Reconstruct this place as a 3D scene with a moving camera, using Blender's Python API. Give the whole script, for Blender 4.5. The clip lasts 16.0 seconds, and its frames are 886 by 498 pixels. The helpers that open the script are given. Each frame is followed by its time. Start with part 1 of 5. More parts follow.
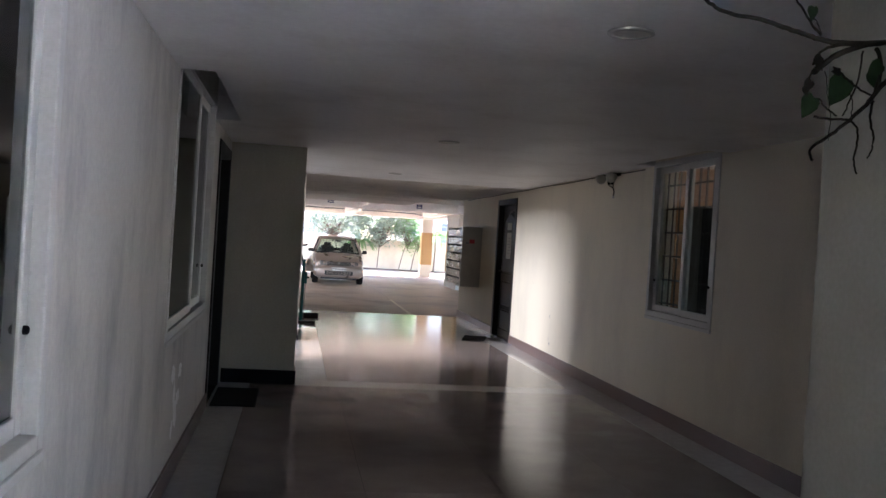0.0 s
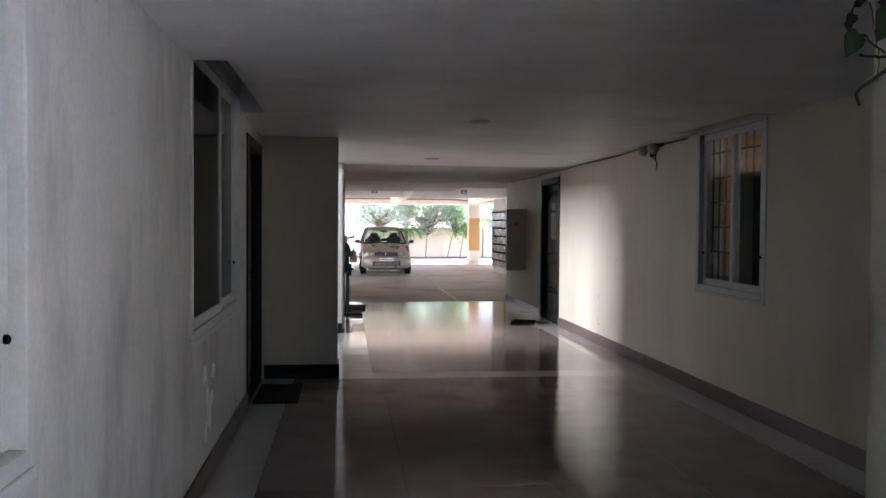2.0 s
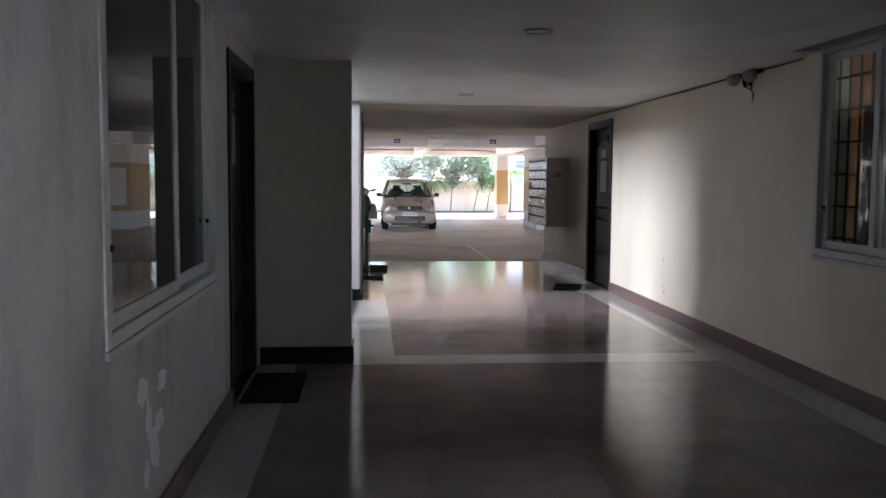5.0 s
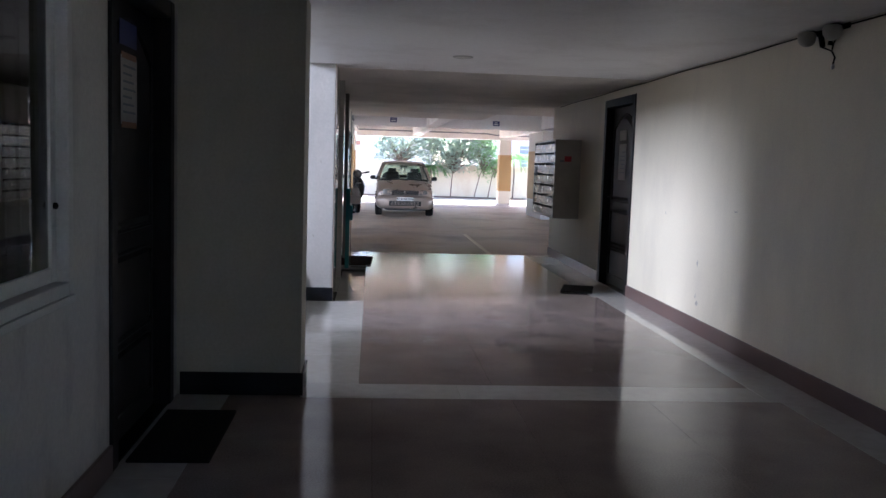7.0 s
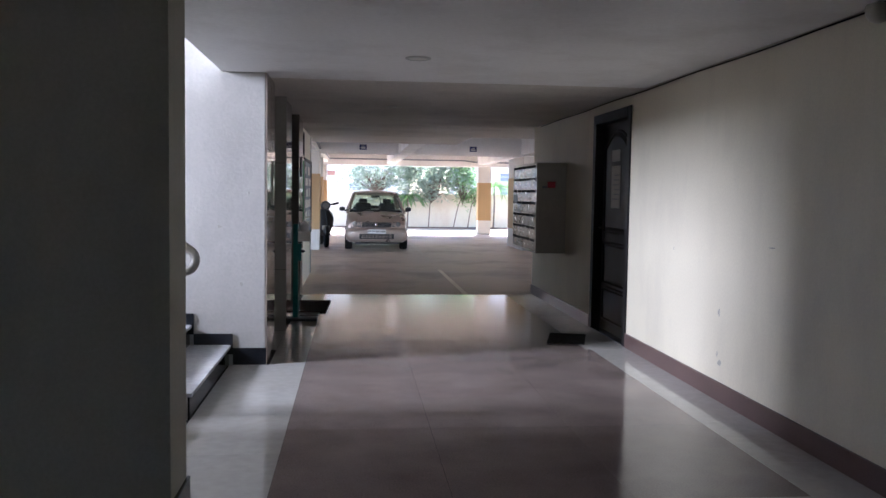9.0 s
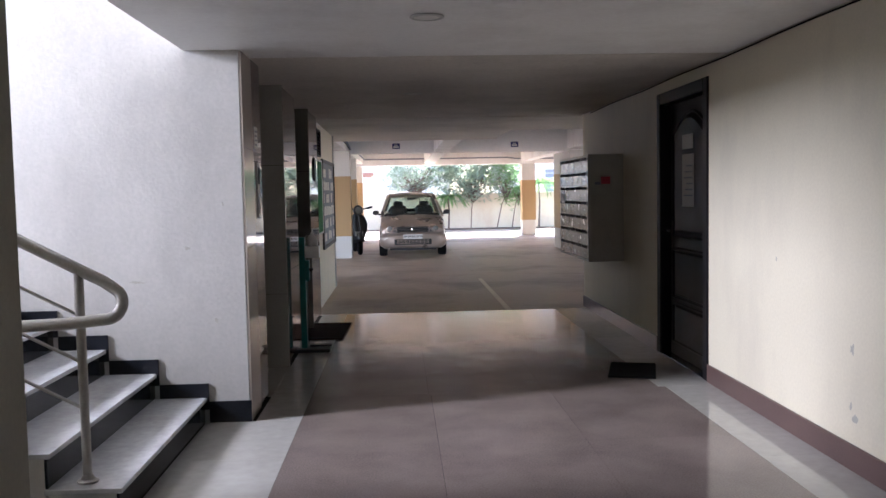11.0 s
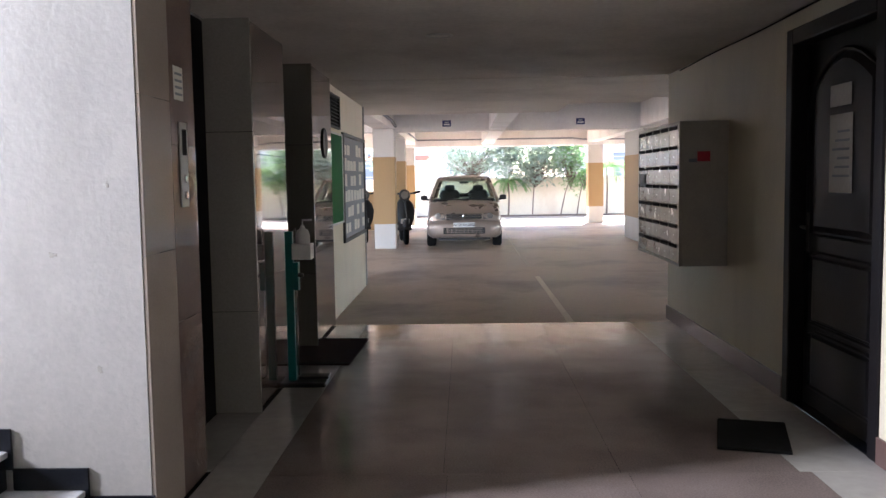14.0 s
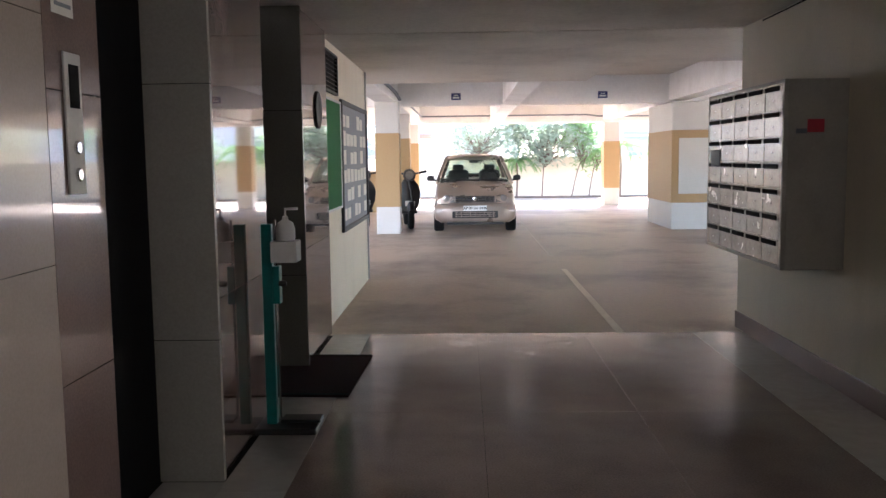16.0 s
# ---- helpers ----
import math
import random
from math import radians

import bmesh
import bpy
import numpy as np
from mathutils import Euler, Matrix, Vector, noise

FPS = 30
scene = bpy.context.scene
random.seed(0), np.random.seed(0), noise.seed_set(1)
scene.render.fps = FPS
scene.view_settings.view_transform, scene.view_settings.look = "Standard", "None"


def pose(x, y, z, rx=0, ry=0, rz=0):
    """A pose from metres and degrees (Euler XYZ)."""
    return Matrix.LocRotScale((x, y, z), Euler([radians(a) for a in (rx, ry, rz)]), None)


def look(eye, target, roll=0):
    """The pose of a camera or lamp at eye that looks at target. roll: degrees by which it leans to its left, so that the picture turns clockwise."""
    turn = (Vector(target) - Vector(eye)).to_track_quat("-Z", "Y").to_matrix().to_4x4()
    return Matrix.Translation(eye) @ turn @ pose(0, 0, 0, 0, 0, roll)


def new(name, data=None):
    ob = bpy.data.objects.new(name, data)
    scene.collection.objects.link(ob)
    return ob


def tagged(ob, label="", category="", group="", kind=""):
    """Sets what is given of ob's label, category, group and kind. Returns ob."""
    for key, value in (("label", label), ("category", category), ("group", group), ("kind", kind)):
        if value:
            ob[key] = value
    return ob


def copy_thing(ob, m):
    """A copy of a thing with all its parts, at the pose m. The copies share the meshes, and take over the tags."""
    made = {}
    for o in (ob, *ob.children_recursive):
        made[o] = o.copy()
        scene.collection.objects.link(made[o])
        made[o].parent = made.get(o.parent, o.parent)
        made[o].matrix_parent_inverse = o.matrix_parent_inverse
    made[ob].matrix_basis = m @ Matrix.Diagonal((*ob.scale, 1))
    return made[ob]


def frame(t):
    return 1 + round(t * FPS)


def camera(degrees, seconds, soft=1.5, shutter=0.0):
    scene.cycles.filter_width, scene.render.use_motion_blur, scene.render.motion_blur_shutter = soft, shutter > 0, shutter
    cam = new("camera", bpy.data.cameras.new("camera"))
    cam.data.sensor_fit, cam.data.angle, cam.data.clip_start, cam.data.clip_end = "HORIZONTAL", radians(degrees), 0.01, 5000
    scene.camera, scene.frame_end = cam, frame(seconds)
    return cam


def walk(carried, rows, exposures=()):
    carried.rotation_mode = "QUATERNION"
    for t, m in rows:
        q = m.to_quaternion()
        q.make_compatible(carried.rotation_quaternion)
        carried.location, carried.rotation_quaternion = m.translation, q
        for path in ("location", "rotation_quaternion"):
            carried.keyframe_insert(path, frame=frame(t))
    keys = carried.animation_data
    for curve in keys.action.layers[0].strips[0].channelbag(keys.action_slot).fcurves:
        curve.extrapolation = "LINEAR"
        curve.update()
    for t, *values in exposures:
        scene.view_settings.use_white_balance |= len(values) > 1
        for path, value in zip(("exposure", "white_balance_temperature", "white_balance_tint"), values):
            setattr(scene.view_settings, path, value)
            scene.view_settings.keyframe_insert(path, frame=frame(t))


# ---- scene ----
cam = camera(53.7, 16.0)
PATH = [
    (0, (-3.164, -2.404, 1.442), (-2.83, -0.433, 1.422), 3.6),
    (0.5, (-3.163, -2.408, 1.438), (-2.831, -0.436, 1.437), 3.6),
    (1, (-3.139, -2.398, 1.444), (-2.819, -0.424, 1.469), 2.4),
    (1.5, (-3.058, -2.352, 1.437), (-2.79, -0.37, 1.468), 1.6),
    (2, (-3.024, -2.216, 1.427), (-2.804, -0.229, 1.372), 0.4),
    (2.5, (-3.083, -1.983, 1.417), (-2.867, 0.001, 1.286), 0.7),
    (3, (-3.112, -1.758, 1.409), (-2.871, 0.222, 1.259), 0.3),
    (3.5, (-3.029, -1.513, 1.417), (-2.803, 0.469, 1.269), -0.1),
    (4, (-3.001, -1.264, 1.4), (-2.845, 0.723, 1.237), 0.5),
    (4.2, (-3.026, -1.116, 1.392), (-2.872, 0.871, 1.228), 0.9),
    (6.5, (-2.765, 0.551, 1.366), (-2.558, 2.534, 1.214), -0.9),
    (7, (-2.725, 0.996, 1.342), (-2.558, 2.98, 1.147), 1.9),
    (7.5, (-2.658, 1.402, 1.351), (-2.354, 3.371, 1.176), 2.9),
    (8, (-2.539, 1.763, 1.34), (-2.284, 3.743, 1.21), 0.7),
    (10.3, (-2.304, 3.521, 1.353), (-2.167, 5.512, 1.223), 1.4),
    (10.5, (-2.27, 3.664, 1.357), (-2.131, 5.654, 1.221), 0.3),
    (11, (-2.142, 4.013, 1.368), (-2.046, 6.006, 1.238), -1.1),
    (11.5, (-2.133, 4.392, 1.35), (-2.089, 6.387, 1.227), 0.4),
    (12, (-2.095, 4.712, 1.336), (-2.048, 6.707, 1.201), -0.8),
    (12.5, (-2.002, 5.04, 1.35), (-1.988, 7.035, 1.207), -1.5),
    (13, (-1.972, 5.412, 1.323), (-1.984, 7.405, 1.161), -0.2),
    (13.5, (-1.935, 5.731, 1.315), (-1.92, 7.725, 1.156), -0.4),
    (14, (-1.865, 6.063, 1.327), (-1.916, 8.056, 1.165), -0.9),
    (14.5, (-1.908, 6.473, 1.333), (-1.978, 8.465, 1.167), 0.1),
    (15, (-1.98, 6.766, 1.33), (-2.015, 8.759, 1.16), -0.3),
    (15.5, (-2.001, 7.111, 1.344), (-2.05, 9.104, 1.179), -0.9),
    (16, (-2.057, 7.536, 1.302), (-2.108, 9.524, 1.095), -0.7),
]
walk(cam, [(t, look(eye, target, roll)) for t, eye, target, roll in PATH],
     exposures=[(0, 3.47, 5850, 20), (4, 3.5, 5750, 18), (7.5, 3.1, 5350, 19), (8, 3.1, 5350, 19), (11, 3.1, 5700, 20), (13.5, 3.3, 5850, 19), (16, 3.85, 5800, 19)])
LANDING_W = 150.0

# ---- world, sun, large lights ----
world = bpy.data.worlds.new("world")
scene.world = world
world.use_nodes = True
wn = world.node_tree
sky = wn.nodes.new("ShaderNodeTexSky")
sky.sky_type, sky.sun_disc = "NISHITA", False
sky.sun_elevation, sky.sun_rotation = radians(57), radians(12)
wn.nodes["Background"].inputs["Strength"].default_value = 0.12
wn.links.new(sky.outputs["Color"], wn.nodes["Background"].inputs["Color"])

sun_data = bpy.data.lights.new("sun", "SUN")
sun_data.energy, sun_data.angle, sun_data.color = 4.5, radians(0.5), (1.0, 0.95, 0.88)
sun = new("sun", sun_data)
sun.matrix_world = look((2.2, 10.4, 16.4), (0, 0, 0))

# daylight of the landing window of the stairs
lw = bpy.data.lights.new("landing_daylight", "AREA")
lw.shape, lw.size, lw.size_y, lw.energy, lw.color = "RECTANGLE", 0.75, 1.8, LANDING_W, (0.985, 0.985, 0.985)
landing_light = new("landing_daylight", lw)
landing_light.matrix_world = look((-9.3, 7.63, 3.55), (0, 8.6, 0.4))


# ---- materials ----
def material(name, c1, c2=None, rough=0.6, metal=0.0, big=0.6, fine=40.0, bump=0.1, stain=None, stain_scale=0.8,
             stain_amount=0.35, spec=0.5, island=False, streak=False):
    """Two noises blend c1 and c2; a third lays wear of the colour stain over them."""
    m = bpy.data.materials.new(name)
    m.use_nodes = True
    nt = m.node_tree
    b = nt.nodes["Principled BSDF"]
    link = nt.links.new
    c2 = c2 or tuple(v * 0.8 for v in c1)
    geo = nt.nodes.new("ShaderNodeNewGeometry")
    n1, n2 = nt.nodes.new("ShaderNodeTexNoise"), nt.nodes.new("ShaderNodeTexNoise")
    n1.inputs["Scale"].default_value, n2.inputs["Scale"].default_value = big, fine
    n1.inputs["Detail"].default_value, n2.inputs["Detail"].default_value = 6, 4
    for n in (n1, n2):
        link(geo.outputs["Position"], n.inputs["Vector"])
    mx = nt.nodes.new("ShaderNodeMath")
    mx.operation = "MULTIPLY_ADD"
    mx.inputs[1].default_value = 0.5
    half = nt.nodes.new("ShaderNodeMath")
    half.operation = "MULTIPLY"
    half.inputs[1].default_value = 0.5
    link(n2.outputs["Fac"], half.inputs[0])
    link(n1.outputs["Fac"], mx.inputs[0])
    link(half.outputs[0], mx.inputs[2])
    ramp = nt.nodes.new("ShaderNodeValToRGB")
    ramp.color_ramp.elements[0].position, ramp.color_ramp.elements[1].position = 0.35, 0.65
    ramp.color_ramp.elements[0].color, ramp.color_ramp.elements[1].color = (*c2, 1), (*c1, 1)
    link(mx.outputs[0], ramp.inputs["Fac"])
    colour = ramp.outputs["Color"]
    if stain:
        n3 = nt.nodes.new("ShaderNodeTexNoise")
        n3.inputs["Scale"].default_value, n3.inputs["Detail"].default_value = stain_scale, 8
        n3.inputs["Roughness"].default_value = 0.65
        src = geo.outputs["Position"]
        if streak:
            mp = nt.nodes.new("ShaderNodeMapping")
            mp.inputs["Scale"].default_value = (1, 1, 0.42)
            link(src, mp.inputs["Vector"])
            src = mp.outputs["Vector"]
        link(src, n3.inputs["Vector"])
        r3 = nt.nodes.new("ShaderNodeValToRGB")
        r3.color_ramp.elements[0].position, r3.color_ramp.elements[1].position = 0.48, 0.72
        r3.color_ramp.elements[0].color, r3.color_ramp.elements[1].color = (0, 0, 0, 1), (stain_amount,) * 3 + (1,)
        link(n3.outputs["Fac"], r3.inputs["Fac"])
        mix = nt.nodes.new("ShaderNodeMix")
        mix.data_type = "RGBA"
        link(r3.outputs["Color"], mix.inputs["Factor"])
        link(colour, mix.inputs[6])
        mix.inputs[7].default_value = (*stain, 1)
        colour = mix.outputs[2]
    if island:
        oi = nt.nodes.new("ShaderNodeObjectInfo")
        hsv = nt.nodes.new("ShaderNodeHueSaturation")
        rm = nt.nodes.new("ShaderNodeMapRange")
        rm.inputs["To Min"].default_value, rm.inputs["To Max"].default_value = 0.93, 1.07
        link(oi.outputs["Random"], rm.inputs["Value"])
        link(rm.outputs["Result"], hsv.inputs["Value"])
        link(colour, hsv.inputs["Color"])
        colour = hsv.outputs["Color"]
    link(colour, b.inputs["Base Color"])
    rr = nt.nodes.new("ShaderNodeMapRange")
    rr.inputs["To Min"].default_value, rr.inputs["To Max"].default_value = rough * 0.8, min(1, rough * 1.25)
    link(n1.outputs["Fac"], rr.inputs["Value"])
    link(rr.outputs["Result"], b.inputs["Roughness"])
    b.inputs["Metallic"].default_value = metal
    b.inputs["Specular IOR Level"].default_value = spec
    if bump:
        bp = nt.nodes.new("ShaderNodeBump")
        bp.inputs["Strength"].default_value, bp.inputs["Distance"].default_value = bump, 0.01
        link(n2.outputs["Fac"], bp.inputs["Height"])
        link(bp.outputs["Normal"], b.inputs["Normal"])
    return m


def glass_material(name, tint=(0.9, 0.95, 0.95), rough=0.0):
    """Thin clear pane: sees through, mirrors by Fresnel."""
    m = bpy.data.materials.new(name)
    m.use_nodes = True
    nt = m.node_tree
    nt.nodes.remove(nt.nodes["Principled BSDF"])
    out = nt.nodes["Material Output"]
    tr, gl = nt.nodes.new("ShaderNodeBsdfTransparent"), nt.nodes.new("ShaderNodeBsdfGlossy")
    fc, mx = nt.nodes.new("ShaderNodeLayerWeight"), nt.nodes.new("ShaderNodeMixShader")
    pw, fr = nt.nodes.new("ShaderNodeMath"), nt.nodes.new("ShaderNodeMath")
    pw.operation, fr.operation = "POWER", "MULTIPLY_ADD"
    pw.inputs[1].default_value, fr.inputs[1].default_value, fr.inputs[2].default_value = 4.0, 0.8, 0.05
    fc.inputs["Blend"].default_value = 0.5
    nt.links.new(fc.outputs["Facing"], pw.inputs[0])
    nt.links.new(pw.outputs[0], fr.inputs[0])
    tr.inputs["Color"].default_value = (*tint, 1)
    gl.inputs["Roughness"].default_value = rough
    nt.links.new(fr.outputs[0], mx.inputs[0])
    nt.links.new(tr.outputs[0], mx.inputs[1])
    nt.links.new(gl.outputs[0], mx.inputs[2])
    nt.links.new(mx.outputs[0], out.inputs["Surface"])
    return m


M_WALL = material("cream_plaster", (0.66, 0.602, 0.465), (0.595, 0.54, 0.415), 0.55, big=0.9, fine=60, bump=0.12,
                  stain=(0.38, 0.34, 0.28), stain_scale=1.7, stain_amount=0.32, streak=True)
# darker copy of the cream plaster: the piers' shade is in its colour
M_PIER = material("shaded_cream_plaster", (0.45, 0.43, 0.34), (0.39, 0.37, 0.29), 0.6, big=1.2, fine=60, bump=0.14,
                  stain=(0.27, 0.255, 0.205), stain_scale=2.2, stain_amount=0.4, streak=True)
M_WALLW = material("white_plaster", (0.60, 0.585, 0.55), (0.54, 0.525, 0.49), 0.6, big=0.9, fine=60, bump=0.12,
                   stain=(0.45, 0.42, 0.36), stain_scale=1.4, stain_amount=0.28, streak=True)
# left wall: cool skylight put into a greyer base; the stains are damp
M_WALLL = material("skylit_grey_plaster", (0.55, 0.535, 0.485), (0.46, 0.445, 0.405), 0.55, big=1.6, fine=55, bump=0.15,
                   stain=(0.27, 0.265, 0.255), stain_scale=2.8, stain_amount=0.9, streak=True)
M_STAIRW = material("scuffed_white_plaster", (0.48, 0.465, 0.432), (0.41, 0.397, 0.37), 0.6, big=1.6, fine=50, bump=0.15,
                    stain=(0.30, 0.285, 0.26), stain_scale=2.2, stain_amount=0.5, streak=True)
# darker copy of the paper, dimmed in colour for the doors' low light
M_DIMPAPER = material("dimmed_paper", (0.50, 0.49, 0.46), (0.40, 0.39, 0.365), 0.8, bump=0.05)
M_CEIL = material("ceiling_paint", (0.86, 0.85, 0.83), (0.78, 0.77, 0.75), 0.5, big=0.5, fine=30, bump=0.1,
                  stain=(0.42, 0.38, 0.34), stain_scale=1.3, stain_amount=0.35)
# soot mottling over a darker base that also holds the lobby ceiling's shade
M_CEILP = material("sooty_shaded_ceiling_paint", (0.72, 0.675, 0.61), (0.585, 0.54, 0.485), 0.6, big=0.5, fine=30, bump=0.2,
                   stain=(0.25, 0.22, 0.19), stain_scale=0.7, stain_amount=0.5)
M_OCHRE = material("ochre_paint", (0.41, 0.27, 0.125), (0.36, 0.235, 0.11), 0.6, stain=(0.35, 0.24, 0.12), bump=0.15)
M_GRANITE = material("brown_granite", (0.265, 0.216, 0.196), (0.147, 0.118, 0.106), 0.065, big=2.2, fine=110, bump=0.03,
                     stain=(0.27, 0.21, 0.195), stain_scale=3.5, stain_amount=0.4, spec=0.3, island=True)
M_MARBLE = material("white_floor_marble", (0.50, 0.485, 0.45), (0.415, 0.40, 0.37), 0.06, big=1.5, fine=14, bump=0.01,
                    stain=(0.42, 0.40, 0.36), stain_scale=2.5, stain_amount=0.35, island=True)
M_TREAD = material("grey_white_tread_marble", (0.62, 0.62, 0.62), (0.45, 0.45, 0.46), 0.09, big=3, fine=25, bump=0.02,
                   stain=(0.3, 0.3, 0.3), stain_scale=4, stain_amount=0.4)
M_BLACK = material("black_granite", (0.018, 0.02, 0.026), (0.007, 0.008, 0.011), 0.08, big=3, fine=200, bump=0.01, spec=0.3)
M_SKIRT = material("red_brown_granite", (0.13, 0.08, 0.07), (0.085, 0.052, 0.046), 0.3, big=2, fine=150, bump=0.02,
                   island=True)
M_CLAD = material("polished_cladding_granite", (0.19, 0.135, 0.115), (0.13, 0.09, 0.078), 0.03, big=2, fine=150, bump=0.0,
                  spec=1.0, island=True)
M_CLADL = material("pale_corner_slab", (0.40, 0.345, 0.30), (0.34, 0.29, 0.25), 0.07, big=2, fine=120, bump=0.0,
                   stain=(0.30, 0.25, 0.215), stain_scale=3, stain_amount=0.3)
M_JAMB = material("grey_jamb_tile", (0.37, 0.36, 0.32), (0.31, 0.30, 0.265), 0.2, big=2, fine=90, bump=0.02)
M_CONC = material("parking_concrete", (0.46, 0.365, 0.27), (0.345, 0.27, 0.20), 0.5, big=0.5, fine=45, bump=0.15,
                  stain=(0.13, 0.095, 0.07), stain_scale=0.55, stain_amount=0.95)
# pale so that the added paving throws sunlight up to the ceiling
M_PAVE = material("bounce_paving", (0.72, 0.735, 0.75), (0.64, 0.655, 0.67), 0.7, big=1, fine=30, bump=0.1)
M_LINEF = material("faded_line_paint", (0.46, 0.40, 0.32), (0.36, 0.305, 0.24), 0.6, big=6, fine=60, bump=0.1)
M_LINE = material("worn_line_paint", (0.74, 0.67, 0.53), (0.56, 0.49, 0.38), 0.6, big=6, fine=60, bump=0.1)
# jamb tile again, darkened to put the second jamb's shade into its colour
M_JAMBD = material("shaded_grey_jamb_tile", (0.20, 0.195, 0.17), (0.16, 0.155, 0.135), 0.2, big=2, fine=90, bump=0.02)
M_WOOD = material("dark_stained_wood", (0.012, 0.011, 0.012), (0.007, 0.006, 0.007), 0.42, spec=0.12, big=4, fine=60, bump=0.06)
M_UPVC = material("white_upvc", (0.52, 0.52, 0.49), (0.44, 0.44, 0.41), 0.4, big=2, fine=80, bump=0.02,
                  stain=(0.4, 0.38, 0.34), stain_scale=5, stain_amount=0.3)
M_STEEL = material("painted_rail", (0.42, 0.40, 0.36), (0.34, 0.32, 0.29), 0.35, metal=0.2, big=5, fine=80, bump=0.03,
                   stain=(0.2, 0.16, 0.12), stain_scale=9, stain_amount=0.4)
M_IRON = material("black_iron", (0.013, 0.013, 0.013), (0.009, 0.009, 0.009), 0.6, bump=0.05)
M_BOX = material("mailbox_paint", (0.42, 0.40, 0.34), (0.37, 0.35, 0.30), 0.4, big=3, fine=70, bump=0.03,
                 stain=(0.24, 0.22, 0.18), stain_scale=4, stain_amount=0.4)
M_INOX = material("mailbox_door_steel", (0.66, 0.65, 0.60), (0.46, 0.45, 0.41), 0.25, metal=0.55, big=7, fine=60, bump=0.05,
                  island=True)
M_TEAL = material("teal_enamel", (0.0, 0.16, 0.15), (0.0, 0.12, 0.11), 0.3, bump=0.02)
M_MAROON = material("maroon_coir", (0.035, 0.012, 0.012), (0.02, 0.008, 0.008), 0.95, big=8, fine=300, bump=0.6, spec=0.08)
M_RUBBER = material("black_rubber", (0.016, 0.016, 0.016), (0.01, 0.01, 0.01), 0.85, big=8, fine=200, bump=0.3, spec=0.1)
M_FELT = material("green_felt", (0.015, 0.16, 0.045), (0.012, 0.12, 0.035), 0.95, big=3, fine=300, bump=0.2)
M_PAPER = material("paper", (0.72, 0.71, 0.66), (0.64, 0.62, 0.56), 0.8, bump=0.05)
M_GREYBOARD = material("grey_board_lining", (0.22, 0.24, 0.27), (0.17, 0.19, 0.22), 0.6, bump=0.05)
M_BLUE = material("blue_enamel", (0.02, 0.03, 0.16), (0.02, 0.025, 0.12), 0.4, bump=0.02)
M_WHITE = material("white_plastic", (0.75, 0.75, 0.73), (0.68, 0.68, 0.66), 0.4, bump=0.01)
M_FLECK = material("white_light_fleck", (0.86, 0.86, 0.84), (0.70, 0.70, 0.68), 0.5, big=20, fine=90, bump=0.2)
M_SCUFF = material("grey_scuff", (0.42, 0.40, 0.35), (0.34, 0.325, 0.28), 0.8, big=20, fine=120, bump=0.1)
M_RED = material("red_sticker", (0.55, 0.03, 0.06), (0.45, 0.03, 0.05), 0.5, bump=0.01)
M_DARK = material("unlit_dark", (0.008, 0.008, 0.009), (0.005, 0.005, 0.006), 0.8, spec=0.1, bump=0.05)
M_ALU = material("aluminium", (0.5, 0.5, 0.5), (0.4, 0.4, 0.4), 0.3, metal=0.9, bump=0.02)
M_DULL = material("tarnished_metal", (0.12, 0.11, 0.10), (0.07, 0.065, 0.06), 0.45, metal=0.8, bump=0.05)
M_GLASS = glass_material("window_glass")
M_TINTED = glass_material("dark_tinted_glass", (0.30, 0.33, 0.33))
M_CARGLASS = glass_material("car_glass", (0.62, 0.70, 0.66))
M_CAR = material("champagne_car_paint", (0.42, 0.35, 0.30), (0.37, 0.31, 0.265), 0.28, metal=0.6, big=3, fine=400, bump=0.0,
                 stain=(0.3, 0.26, 0.2), stain_scale=3, stain_amount=0.2)
M_TRIM = material("black_car_trim", (0.02, 0.02, 0.02), (0.015, 0.015, 0.015), 0.5, bump=0.02)
M_CHROME = material("chrome", (0.7, 0.7, 0.7), (0.6, 0.6, 0.6), 0.12, metal=1.0, bump=0.0)
M_LENS = material("headlight_lens", (0.35, 0.34, 0.32), (0.25, 0.24, 0.23), 0.12, metal=0.5, big=14, fine=60, bump=0.1)
M_BARK = material("bark", (0.20, 0.15, 0.11), (0.12, 0.09, 0.07), 0.9, big=8, fine=60, bump=0.5)
M_SOIL = material("soil", (0.16, 0.11, 0.08), (0.10, 0.07, 0.05), 0.95, big=3, fine=40, bump=0.6)
M_FACADE = material("facade_plaster", (0.76, 0.74, 0.71), (0.68, 0.66, 0.63), 0.8, big=0.4, fine=12, bump=0.1,
                    stain=(0.45, 0.42, 0.38), stain_scale=0.5, stain_amount=0.35, streak=True)
M_COMPOUND = material("compound_wall_paint", (0.72, 0.67, 0.54), (0.64, 0.59, 0.47), 0.8, big=0.5, fine=20, bump=0.15,
                      stain=(0.50, 0.33, 0.20), stain_scale=0.7, stain_amount=0.4, streak=True)
M_TERRA = material("terracotta_band", (0.42, 0.20, 0.13), (0.36, 0.17, 0.11), 0.8)
M_ORANGE = material("orange_wood_laminate", (0.34, 0.15, 0.045), (0.24, 0.10, 0.035), 0.35, big=3, fine=50, bump=0.03)
M_CURTAIN = material("beige_curtain", (0.50, 0.40, 0.24), (0.40, 0.31, 0.18), 0.9, big=5, fine=60, bump=0.1)


